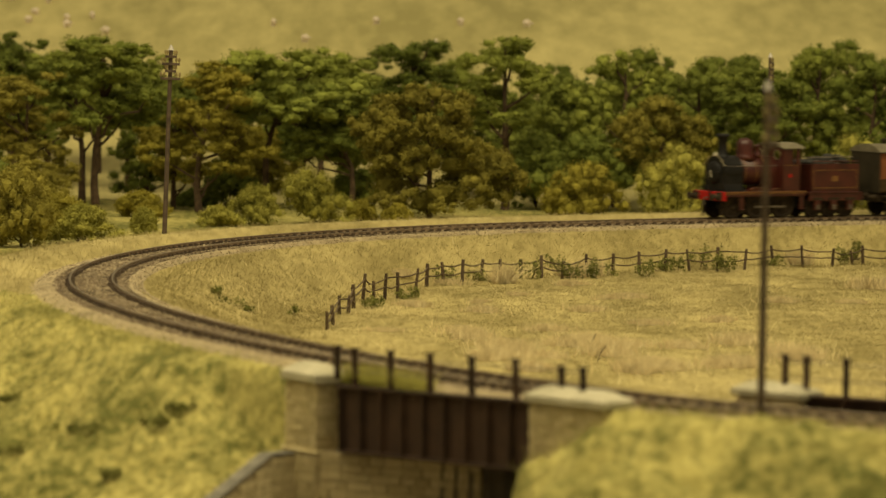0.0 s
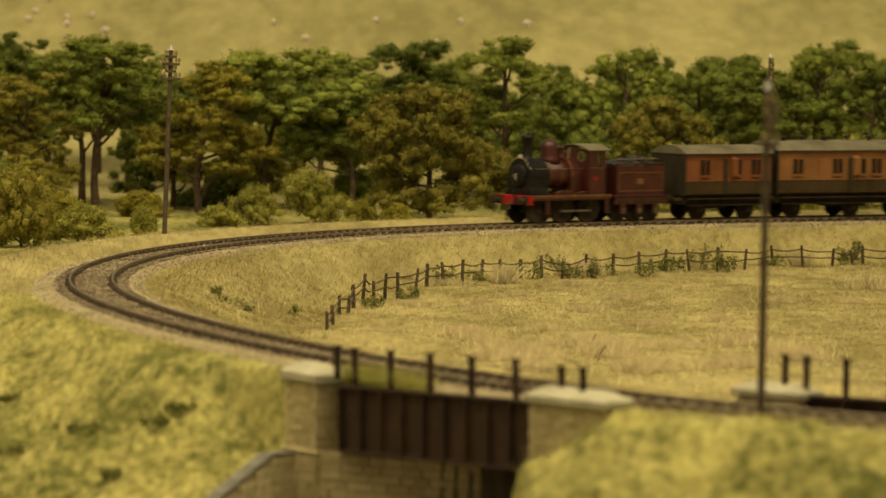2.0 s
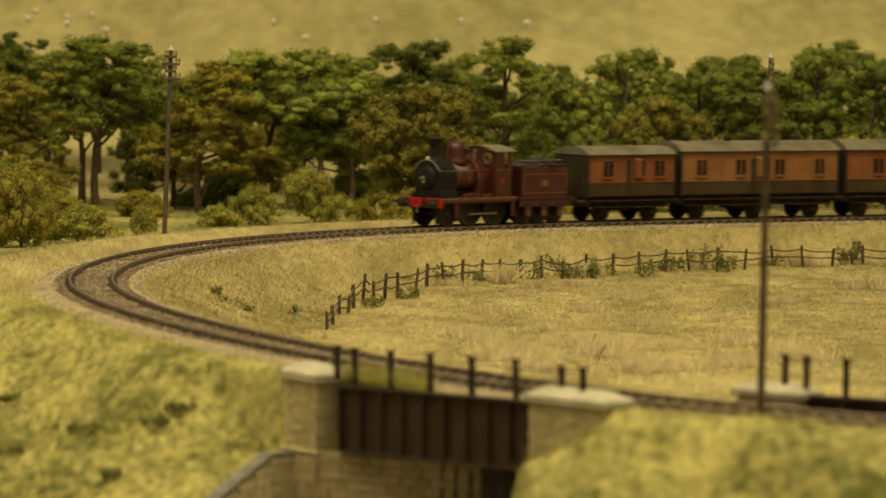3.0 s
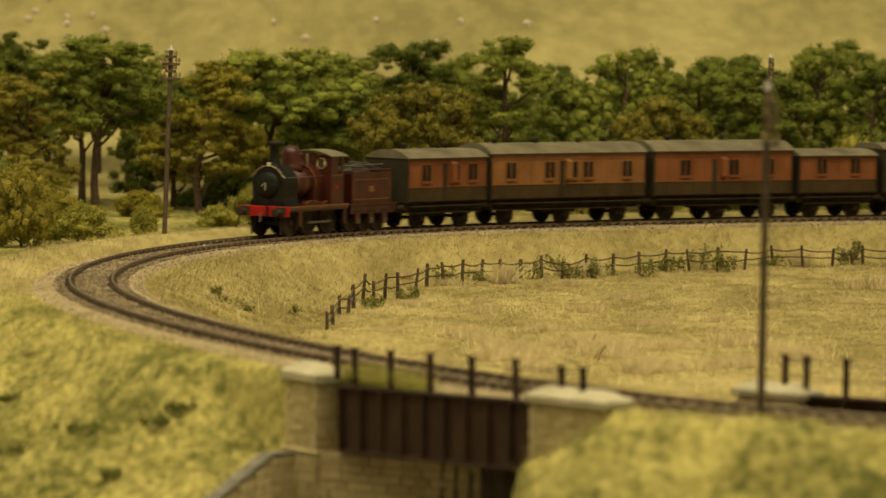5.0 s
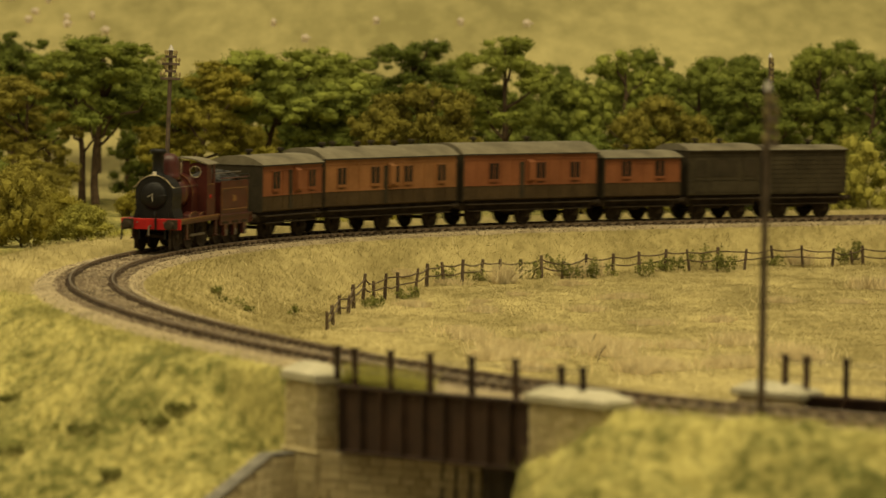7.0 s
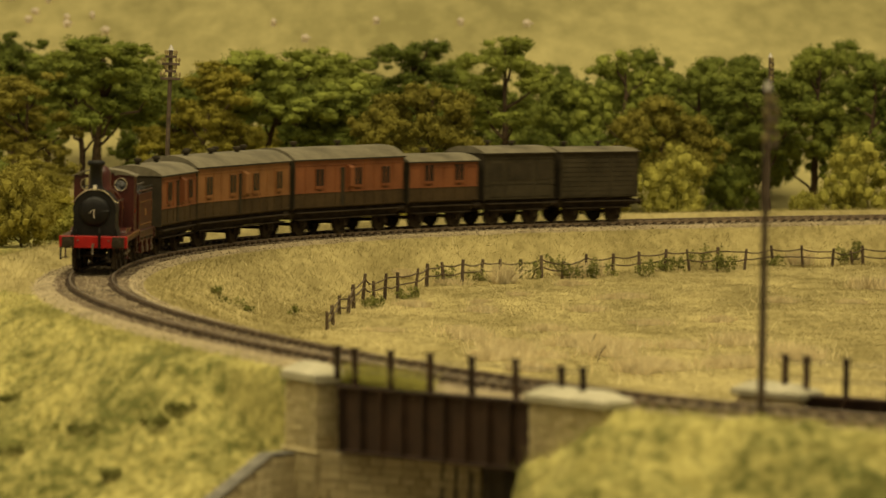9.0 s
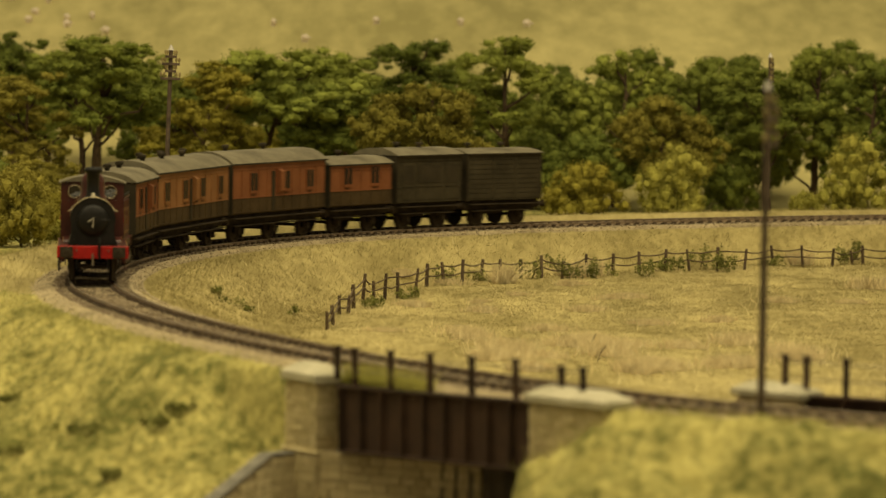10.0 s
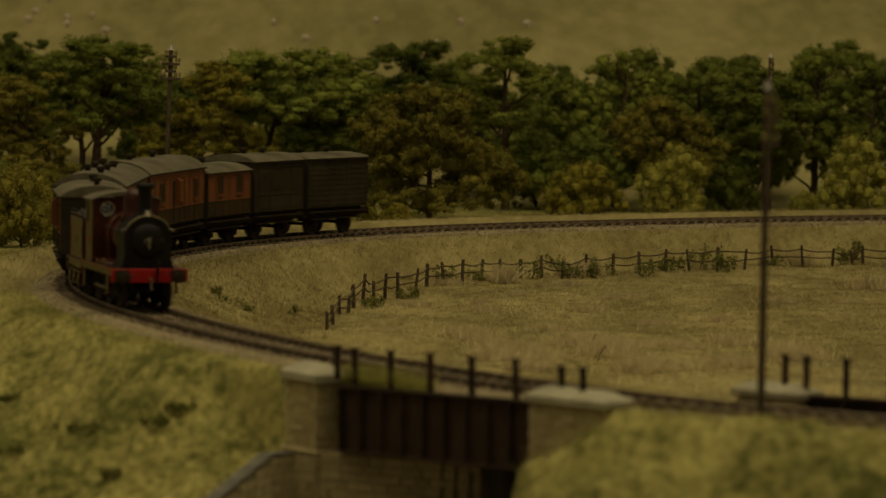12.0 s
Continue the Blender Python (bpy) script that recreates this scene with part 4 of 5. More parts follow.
TUFTS = ((0.082, 2.286, 0.016, 0.013), (0.074, 2.270, 0.010, 0.012), (0.216, 2.405, 0.014, 0.010), (0.034, 2.215, 0.008, 0.014), (0.067, 1.818, 0.020, 0.008), (0.058, 1.790, 0.022, 0.007), (0.125, 1.714, 0.020, 0.006), (0.091, 1.722, 0.026, 0.006),
         (0.024, 1.713, 0.018, 0.007), (0.240, 2.218, 0.022, 0.009), (0.075, 1.760, 0.022, 0.008), (0.045, 1.745, 0.020, 0.006), (0.110, 1.80, 0.018, 0.005), (0.160, 1.76, 0.020, 0.006), (0.02, 1.99, 0.014, 0.005), (0.09, 2.10, 0.016, 0.004), (0.18, 2.10, 0.016, 0.005))
_r = random.Random(77)
TUFTS += tuple((_r.uniform(0.01, 0.16), _r.uniform(1.66, 1.83), _r.uniform(0.014, 0.026), _r.uniform(0.004, 0.0075)) for _ in range(16)) + tuple((_r.uniform(-0.03, 0.24), _r.uniform(1.85, 2.2), _r.uniform(0.010, 0.020), _r.uniform(0.003, 0.005)) for _ in range(14))
for _i, (_x, _y, _w, _h) in enumerate(TUFTS):
    tuft(_x, _y, _w, _h, "bleached_blade", "tuft of long bleached straw stems in the meadow", 560 + _i, 600)
for _x, _y, _dx in ((0.0665, 1.775, 0.003), (0.0685, 1.735, 0.004)):
    _t = tagged(new("twig", None), "thin dark upright twig in the dry grass", "twig")
    _t.matrix_basis = pose(_x, _y, ground_at(_x, _y))
    part("stem", strip_rods([(0, 0, -0.001), (_dx * 0.4, 0, 0.004), (_dx, 0, 0.0075)], 0.00026), "bark", _t)

# ---- train ----
AXLES = []


def wheelset(thing, x, r, y=0.0094, spokes=True):
    """Two flanged wheels on an axle, kept for turning."""
    side = [(0.0011, -y - 0.0018), (0.0014, -y - 0.0016), (r * 0.24, -y - 0.0014), (r * 0.26, -y - 0.0004), (r * 0.78, -y - 0.0003), (r * 0.82, -y - 0.0010), (r, -y - 0.0010), (r, -y + 0.0006),
            (r + 0.0005, -y + 0.0008), (r + 0.0005, -y + 0.0012), (r * 0.80, -y + 0.0012), (r * 0.25, -y + 0.0005), (0.0009, -y + 0.0015)]
    bm = lathe(bmesh.new(), side + [(a, -b) for a, b in reversed(side)], pose(0, 0, 0, 90, 0, 0), 22)
    w = part("wheelset", bm, "under", thing)
    w.location = (x, 0, r)
    AXLES.append((w, x, r))
    return w


def buffers(thing, x, way, z=0.0137, y=0.0115, head=0.0024):
    for k in (-1, 1):
        bm = lathe(bmesh.new(), [(0.0019, 0), (0.0019, 0.0012), (0.0014, 0.0016), (0.0013, 0.0036), (0.0009, 0.0036), (0.0009, 0.0052), (head, 0.0055), (head, 0.0060), (head * 0.6, 0.0063)], pose(x, k * y, z, 0, 90 * way, 0), 14)
        part("buffer", bm, "under", thing)
    bm = rod(bmesh.new(), (x, 0, z - 0.0006), (x + way * 0.0028, 0, z - 0.0012), 0.0005, seg=6)
    rod(bm, (x + way * 0.0026, 0, z - 0.0012), (x + way * 0.0028, 0, z - 0.0055), 0.0005, seg=6)
    part("coupling_hook", bm, "steel", thing)


def strip(bm, pts, r):
    """A bent round wire through the points, as one piece."""
    pts = [Vector(p) for p in pts]
    rings = []
    for i, p in enumerate(pts):
        d = (pts[min(i + 1, len(pts) - 1)] - pts[max(i - 1, 0)]).normalized()
        q = d.to_track_quat("Z", "Y")
        rings.append([bm.verts.new(p + q @ Vector((math.cos(a) * r, math.sin(a) * r, 0))) for a in [math.pi * k / 3 for k in range(6)]])
    for a, b in zip(rings, rings[1:]):
        best = min(range(6), key=lambda o: (a[0].co - b[o].co).length)
        for k in range(6):
            bm.faces.new((a[k], a[(k + 1) % 6], b[(k + 1 + best) % 6], b[(k + best) % 6]))
    bm.faces.new(list(reversed(rings[0])))
    bm.faces.new(rings[-1])
    return bm


def build_locomotive():
    """x forward from the buffer beam at 0 backwards; rail level at z = 0."""
    e = tagged(new("steam_locomotive"), "weathered maroon model steam locomotive with black smokebox and red buffer beam", "locomotive")
    part("footplate", boxed(-0.0632, 0.0, -0.0155, 0.0155, 0.0160, 0.0168, 0.0002), "maroon", e)
    for k in (-1, 1):
        part("valance", boxed(-0.0628, -0.0005, k * 0.0150 - 0.0004, k * 0.0150 + 0.0004, 0.0138, 0.0160), "maroon", e)
        part("valance_lining", boxed(-0.0624, -0.0010, k * 0.01545 - 0.0001, k * 0.01545 + 0.0001, 0.0152, 0.0156), "lining", e)
        part("frame", boxed(-0.0620, -0.0015, k * 0.0070 - 0.0005, k * 0.0070 + 0.0005, 0.0060, 0.0160), "black", e)
    bb = part("buffer_beam", boxed(-0.0012, 0.0010, -0.0160, 0.0160, 0.0112, 0.0168, 0.0002), "red", e, "bright red buffer beam")
    for k in (-1, 1):
        part("beam_bolt", lathe(bmesh.new(), [(0.0005, 0), (0.0004, 0.0004)], pose(0.0010, k * 0.0072, 0.0148, 0, 90, 0), 6), "steel", bb)
    buffers(e, 0.0010, 1)
    for k in (-1, 1):
        part("buffer_plate", boxed(0.0010, 0.0020, k * 0.0118 - 0.0029, k * 0.0118 + 0.0029, 0.0114, 0.0166, 0.0003), "under", e, "grimy brown buffer plate")
    part("vacuum_pipe", strip(bmesh.new(), [(0.0016, 0.0030, 0.0110), (0.0022, 0.0030, 0.0195), (0.0030, 0.0030, 0.0205), (0.0034, 0.0030, 0.0185)], 0.0006), "black", e)
    # smokebox and boiler
    zc, r = 0.0287, 0.0086
    bm = lathe(bmesh.new(), [(r, 0), (r, 0.0290)], pose(-0.0185, 0, zc, 0, -90, 0), 28)
    part("boiler", bm, "maroon", e, "maroon boiler barrel", True)
    for x in (-0.0215, -0.0300, -0.0390):
        part("boiler_band", lathe(bmesh.new(), [(r + 0.00012, 0), (r + 0.00012, 0.0006)], pose(x, 0, zc, 0, -90, 0), 28), "lining", e)
    out = [(math.sin(a) * (r + 0.0016), zc + math.cos(a) * (r + 0.0012)) for a in [radians(-105 + 210 * i / 20) for i in range(21)]]
    out = [(-0.0112, 0.0168), (-0.0098, 0.0215)] + out + [(0.0098, 0.0215), (0.0112, 0.0168)]
    part("smokebox", prism(bmesh.new(), out, -0.0185, -0.0038), "black", e, "sooty black smokebox")
    arc = [Vector((-0.0036, math.sin(a) * (r + 0.0018), zc + math.cos(a) * (r + 0.0014))) for a in [radians(-62 + 124 * i / 16) for i in range(17)]]
    arc = [Vector((-0.0036, -0.0112, zc + 0.0036))] + arc + [Vector((-0.0036, 0.0112, zc + 0.0036))]
    part("smokebox_beading", strip(bmesh.new(), arc, 0.00022), "brass", e, "polished rim over the smokebox front")
    door = part("smokebox_door", lathe(bmesh.new(), [(0.0072, 0), (0.0070, 0.0006), (0.0058, 0.0014), (0.0030, 0.0021), (0.0004, 0.0023)], pose(-0.0038, 0, zc - 0.0005, 0, 90, 0), 26), "black", e, smooth=True)
    part("door_handle", strip(bmesh.new(), [(-0.0010, 0.0, zc - 0.0034), (-0.0008, 0.0002, zc + 0.0008), (-0.0008, -0.0022, zc - 0.0010)], 0.00022), "porcelain", door, "pale door handles like clock hands")
    part("door_hinge", strip(bmesh.new(), [(-0.0018, 0.0005, zc - 0.0002), (-0.0026, 0.0075, zc - 0.0002)], 0.0003), "black", door)
    ch = [(0.0050, -0.0007), (0.0038, 0.0008), (0.0030, 0.0024), (0.0028, 0.0060), (0.0030, 0.0116), (0.0041, 0.0124), (0.0043, 0.0136), (0.0036, 0.0144)]
    part("chimney", lathe(bmesh.new(), ch, pose(-0.0098, 0, zc + r + 0.0002), 22), "black", e, "black capped chimney", True)
    part("lamp", boxed(-0.0052, -0.0036, -0.0008, 0.0008, zc + r + 0.001, zc + r + 0.0032, 0.0002), "porcelain", e, "small white headlamp in front of the chimney")
    dm = [(0.0070, -0.0016), (0.0058, 0.0008), (0.0054, 0.0026), (0.0054, 0.0068), (0.0050, 0.0090), (0.0040, 0.0107), (0.0024, 0.0117), (0.0005, 0.0120)]
    part("dome", lathe(bmesh.new(), dm, pose(-0.0268, 0, zc + r), 22), "maroon", e, "tall round-topped maroon dome", True)
    bm = lathe(bmesh.new(), [(0.0032, -0.001), (0.0026, 0.0014), (0.0020, 0.0026), (0.0019, 0.0060), (0.0024, 0.0066), (0.0012, 0.0072)], pose(-0.0365, 0, zc + r + 0.0005), 14)
    part("safety_valve", bm, "maroon", e, smooth=True)
    part("whistle", rod(bmesh.new(), (-0.0410, 0.0018, zc + r), (-0.0410, 0.0018, zc + r + 0.0075), 0.0004, seg=6), "brass", e, "brass whistle")
    # firebox, cab
    fb = [(math.sin(a) * (r + 0.0012), zc + math.cos(a) * (r + 0.0012)) for a in [radians(-100 + 200 * i / 18) for i in range(19)]]
    part("firebox", prism(bmesh.new(), [(-0.0090, 0.0168)] + fb + [(0.0090, 0.0168)], -0.0465, -0.0362), "maroon", e)
    part("firebox_band", prism(bmesh.new(), [(y * 1.015, zc + (z - zc) * 1.015) for y, z in fb] + [(y * 0.9, zc + (z - zc) * 0.9) for y, z in reversed(fb)], -0.0370, -0.0363), "lining", e)
    for k in (-1, 1):
        side = bmesh.new()
        x0, x1 = -0.0592, -0.0460
        box(side, x0, x1, k * 0.0142 - 0.0003, k * 0.0142 + 0.0003, 0.0168, 0.0330)
        box(side, x0, x0 + 0.0030, k * 0.0142 - 0.0003, k * 0.0142 + 0.0003, 0.0330, 0.0436)
        box(side, x1 - 0.0075, x1, k * 0.0142 - 0.0003, k * 0.0142 + 0.0003, 0.0330, 0.0436)
        part("cab_side", side, "maroon", e)
        part("cab_lining", boxed(x0 + 0.0006, x1 - 0.0006, k * 0.01455 - 0.0001, k * 0.01455 + 0.0001, 0.0325, 0.0329), "lining", e)
        part("number_plate", lathe(bmesh.new(), [(0.0012, 0), (0.0012, 0.0002)], pose(-0.0515, k * 0.0145, 0.0262, -90 * k, 0, 0), 12), "red", e, "small red plate on the cab side")
        # splashers and handrails
        for wx, wr in ((-0.0290, 0.0074), (-0.0440, 0.0052)):
            bow = [(wx + wr * math.cos(math.pi * i / 12), 0.0168 + wr * 0.34 * math.sin(math.pi * i / 12)) for i in range(13)]
            bm = bmesh.new()
            near = [bm.verts.new((x, k * 0.0132, z)) for x, z in bow]
            back = [bm.verts.new((x, k * 0.0092, z)) for x, z in bow]
            for i in range(12):
                bm.faces.new((near[i], near[i + 1], back[i + 1], back[i]))
            bm.faces.new(near)
            bm.faces.new(list(reversed(back)))
            part("splasher", bm, "maroon", e)
            rim = [(x, k * 0.0133, z) for x, z in bow]
            part("splasher_beading", strip(bmesh.new(), rim, 0.00016), "lining", e)
        part("handrail", strip(bmesh.new(), [(-0.0070, k * 0.0094, zc + 0.0036), (-0.0455, k * 0.0094, zc + 0.0036)], 0.00022), "steel", e)
        for x in (-0.0140, -0.0605):
            bm = boxed(x - 0.0016, x + 0.0016, k * 0.0146 - 0.0002, k * 0.0146 + 0.0002, 0.0060, 0.0160)
            box(bm, x - 0.0020, x + 0.0020, min(k * 0.0135, k * 0.0158), max(k * 0.0135, k * 0.0158), 0.0056, 0.0060)
            part("footstep", bm, "maroon", e)
        part("coupling_rod", boxed(-0.0500, -0.0260, min(k * 0.0118, k * 0.0124), max(k * 0.0118, k * 0.0124), 0.0066, 0.0078), "steel", e)
        part("guard_iron", boxed(-0.0030, -0.0020, k * 0.0094 - 0.0004, k * 0.0094 + 0.0004, 0.0012, 0.0112), "under", e)
    # small fittings on the running plate
    for k in (-1, 1):
        part("lamp_iron", boxed(-0.0010, -0.0005, k * 0.0085 - 0.0005, k * 0.0085 + 0.0005, 0.0168, 0.0196), "black", e)
        part("brake_hanger", boxed(-0.0195, -0.0183, k * 0.0094 - 0.0005, k * 0.0094 + 0.0005, 0.0030, 0.0130), "under", e)
        # thin edge strip, lighter in tone than the running plate
        part("plate_edge", boxed(-0.0632, -0.0002, k * 0.0155 - 0.0001, k * 0.0155 + 0.0003, 0.0160, 0.0168), "lining", e, "running plate edge lighter than the plate")
    part("brake_hose", strip(bmesh.new(), [(0.0014, -0.0150, 0.0118), (0.0018, -0.0152, 0.0080), (0.0030, -0.0150, 0.0062), (0.0036, -0.0148, 0.0070)], 0.0005), "black", e, "dangling black brake hose")
    # cab front with round spectacle windows
    bm = bmesh.new()
    n = 18
    front = boxed(-0.0463, -0.0457, -0.0145, 0.0145, 0.0168, 0.0352)
    box(front, -0.0463, -0.0457, -0.0145, -0.0112, 0.0352, 0.0436)
    box(front, -0.0463, -0.0457, 0.0112, 0.0145, 0.0352, 0.0436)
    box(front, -0.0463, -0.0457, -0.0050, 0.0050, 0.0352, 0.0448)
    for k in (-1, 1):
        c = Vector((0, k * 0.0081, 0.0392))
        for i in range(n):
            a0, a1 = 2 * math.pi * i / n, 2 * math.pi * (i + 1) / n

            def rim(a, rad):
                return Vector((-0.0460, c.y + math.sin(a) * rad, c.z + math.cos(a) * rad))

            def edge(a):
                sy, sz = math.sin(a), math.cos(a)
                f = min(0.0031 / max(1e-6, abs(sy)), (0.0046 if sz > 0 else 0.0042) / max(1e-6, abs(sz)))
                return Vector((-0.0460, c.y + sy * f, c.z + sz * f))
            vs = [front.verts.new(p) for p in (rim(a0, 0.0029), rim(a1, 0.0029), edge(a1), edge(a0))]
            front.faces.new(vs)
    part("cab_front", front, "maroon", e)
    for k in (-1, 1):
        bm = bmesh.new()
        ring = [Vector((-0.0455, k * 0.0081 + math.sin(2 * math.pi * i / 16) * 0.0030, 0.0392 + math.cos(2 * math.pi * i / 16) * 0.0030)) for i in range(17)]
        part("spectacle_rim", strip(bm, ring, 0.00020), "brass", e, "pale round spectacle window rim")
    roof = [(-0.0154, 0.0434)] + [(math.sin(a) * 0.0154 / math.sin(radians(24)), 0.0434 + (math.cos(a) - math.cos(radians(24))) * 0.0154 / math.sin(radians(24))) for a in [radians(-22 + 44 * i / 10) for i in range(11)]] + [(0.0154, 0.0434)]
    roof += [(y, z - 0.0006) for y, z in reversed(roof)]
    part("cab_roof", prism(bmesh.new(), roof, -0.0622, -0.0445), "roof", e)
    bm = boxed(-0.0560, -0.0470, -0.0120, 0.0120, 0.0172, 0.0260)
    part("cab_fittings", bm, "black", e)
    for x, rr in ((-0.0105, 0.0072), (-0.0290, 0.0086), (-0.0495, 0.0086)):
        wheelset(e, x, rr)
    return e


def build_tender():
    """Origin at the front of the tender; runs back along -x."""
    e = tagged(new("locomotive_tender"), "maroon six-wheeled model tender heaped with coal", "tender")
    n = 0.0410
    part("footplate", boxed(-n, 0, -0.0155, 0.0155, 0.0150, 0.0160, 0.0002), "maroon", e)
    for k in (-1, 1):
        y = k * 0.0146
        fr = boxed(-n + 0.001, -0.001, y - 0.0004, y + 0.0004, 0.0105, 0.0150)
        for x in (-0.0075, -0.0200, -0.0325):
            box(fr, x - 0.0022, x + 0.0022, y - 0.0007, y + 0.0007, 0.0048, 0.0110)
        part("outside_frame", fr, "maroon", e)
        for x in (-0.0075, -0.0200, -0.0325):
            part("spring", boxed(x - 0.0040, x + 0.0040, k * 0.0150 - 0.0004, k * 0.0150 + 0.0004, 0.0112, 0.0124), "under", e)
            part("axlebox", boxed(x - 0.0012, x + 0.0012, y - 0.0013, y + 0.0013, 0.0052, 0.0080, 0.0002), "steel", e)
        part("tank_side", boxed(-n + 0.0015, -0.0030, k * 0.0138 - 0.0004, k * 0.0138 + 0.0004, 0.0160, 0.0335), "maroon", e)
        ln = bmesh.new()
        for z in (0.0185, 0.0295):
            box(ln, -n + 0.0030, -0.0045, k * 0.01435 - 0.0001, k * 0.01435 + 0.0001, z - 0.0002, z + 0.0002)
        for x in (-n + 0.0030, -0.0045):
            box(ln, x - 0.0002, x + 0.0002, k * 0.01435 - 0.0001, k * 0.01435 + 0.0001, 0.0187, 0.0293)
        part("lining", ln, "lining", e)
        part("crest", boxed(-0.0230, -0.0185, k * 0.01435 - 0.0001, k * 0.01435 + 0.0001, 0.0225, 0.0258), "lining", e, "faded gilt plaque on the tender side")
        part("coal_rail", strip(bmesh.new(), [(-n + 0.002, k * 0.0142, 0.0350), (-0.0035, k * 0.0142, 0.0350)], 0.0004), "maroon", e)
        part("coal_rail", strip(bmesh.new(), [(-n + 0.002, k * 0.0142, 0.0365), (-0.0035, k * 0.0142, 0.0365)], 0.0003), "black", e)
    part("tank", boxed(-n + 0.0015, -0.0030, -0.0135, 0.0135, 0.0160, 0.0330), "maroon", e)
    rng = np.random.RandomState(5)
    lumps = bmesh.new()
    for _ in range(160):
        x, y = rng.uniform(-n + 0.005, -0.005), rng.uniform(-0.0120, 0.0120)
        z = 0.0330 + 0.0050 * (1 - (y / 0.0135) ** 2) * (0.6 + 0.4 * math.sin(x * 160)) * rng.uniform(0.6, 1.0)
        bmesh.ops.create_icosphere(lumps, subdivisions=1, radius=rng.uniform(0.0010, 0.0021), matrix=pose(x, y, z, *rng.uniform(0, 180, 3)) @ Matrix.Diagonal((1.2, 0.8, 0.9, 1)))
    part("coal_load", lumps, "coal", e, "heaped glossy black coal")
    part("fire_irons", strip(bmesh.new(), [(-0.002, 0.009, 0.0372), (-n + 0.004, 0.010, 0.0376)], 0.0004), "steel", e)
    buffers(e, -n, -1)
    part("rear_beam", boxed(-n - 0.0008, -n + 0.0008, -0.0155, 0.0155, 0.0110, 0.0160), "maroon", e)
    for x in (-0.0075, -0.0200, -0.0325):
        wheelset(e, x, 0.0064)
    return e


def build_coach(name, label, n, roof_top, upper, lower, windows, ducket=None, door=None, vents=(), axles=(), eaves=0.0400, plank=False, waist=0.0238, panels=()):
    """Origin at the front end; runs back along -x. Windows: (fraction from the front, panes, width)."""
    e = tagged(new(name), label, "railway carriage" if not plank else "goods van", "coaches of the train")
    W = 0.0163
    eaves += 0.0020
    n -= 0.0020
    lo = boxed(-n, 0, -W, W, 0.0152, waist, 0.0003)
    part("lower_body", lo, lower, e, "grimy dark lower panels")
    part("upper_body", boxed(-n, 0, -W + 0.0001, W - 0.0001, waist, eaves, 0.0002), upper, e)
    for x0 in (0.0, -n - 0.0007):
        out = [(-W - 0.0002, 0.0150), (W + 0.0002, 0.0150), (W + 0.0002, eaves)]
        k = (roof_top - eaves)
        out += [(W * (1 - i / 7), eaves + k * (1 - abs(1 - i / 7) ** 2.6) * 0.98) for i in range(1, 14)] + [(-W - 0.0002, eaves)]
        part("end_wall", prism(bmesh.new(), out, x0, x0 + 0.0007), "end", e, "sooty dark end wall")
    k = roof_top - eaves
    arc = [((W + 0.0012) * (1 - i / 9), eaves - 0.0002 + k * (1 - abs(1 - i / 9) ** 2.6)) for i in range(19)]
    part("roof", prism(bmesh.new(), arc, -n - 0.0012, 0.0012), "roof", e, "dusty grey arched roof")
    for s in (-1, 1):
        part("gutter", boxed(-n - 0.001, 0.001, min(s * W, s * (W + 0.0014)), max(s * W, s * (W + 0.0014)), eaves - 0.0008, eaves), "end", e)
        part("waist_moulding", boxed(-n, 0, s * (W + 0.0001) - 0.0002, s * (W + 0.0001) + 0.0002, waist - 0.0002, waist + 0.0005), upper if plank is False else lower, e)
        part("cornice", boxed(-n, 0, s * (W + 0.0001) - 0.0002, s * (W + 0.0001) + 0.0002, eaves - 0.0035, eaves - 0.0031), lower if plank else upper, e)
        for f, panes, w in windows:
            x = -n * f
            win = part("window", boxed(x - w / 2 - 0.0006, x + w / 2 + 0.0006, s * (W + 0.0001) - 0.0003, s * (W + 0.0001) + 0.0003, 0.0268, 0.0373), upper, e)
            pw = (w - 0.0011 * (panes - 1)) / panes
            for i in range(panes):
                a = x - w / 2 + i * (pw + 0.0011)
                part("pane", boxed(a, a + pw, s * (W + 0.0003) - 0.00025, s * (W + 0.0003) + 0.00025, 0.0275, 0.0367), "glass", win)
            part("sill", boxed(x - w / 2 - 0.0008, x + w / 2 + 0.0008, s * (W + 0.0004) - 0.0004, s * (W + 0.0004) + 0.0004, 0.0260, 0.0268), upper, win)
            if not plank:
                part("panel_plaque", boxed(x - 0.0012, x + 0.0012, s * (W + 0.0001) - 0.0002, s * (W + 0.0001) + 0.0002, 0.0248, 0.0252), lower, e)
        if not plank and not panels:
            count = max(3, int(n / 0.0095))
            for i in range(count + 1):
                x = -0.0006 - (n - 0.0012) * i / count
                if all(abs(x + n * f) > w / 2 + 0.0014 for f, _, w in windows):
                    part("beading", boxed(x - 0.0002, x + 0.0002, s * W - 0.00025, s * W + 0.00025, waist, eaves - 0.0035), upper, e)
                part("beading", boxed(x - 0.0002, x + 0.0002, s * W - 0.00025, s * W + 0.00025, 0.0166, waist - 0.0004), lower, e)
            part("bottom_rail", boxed(-n, 0, s * W - 0.0003, s * W + 0.0003, 0.0160, 0.0166), lower, e)
        if door:
            x = -n * door
            # Flat strip on the side; its dark colour stands for the recess's shade.
            part("doorway", boxed(x - 0.0016, x + 0.0016, s * (W + 0.0002) - 0.0002, s * (W + 0.0002) + 0.0002, 0.0160, 0.0372), "end", e, "flat guard's doorway with its recess painted dark")
        if ducket:
            x = -n * ducket
            pr = [(s * W, 0.0250), (s * (W + 0.0028), 0.0268), (s * (W + 0.0028), 0.0370), (s * W, 0.0388)]
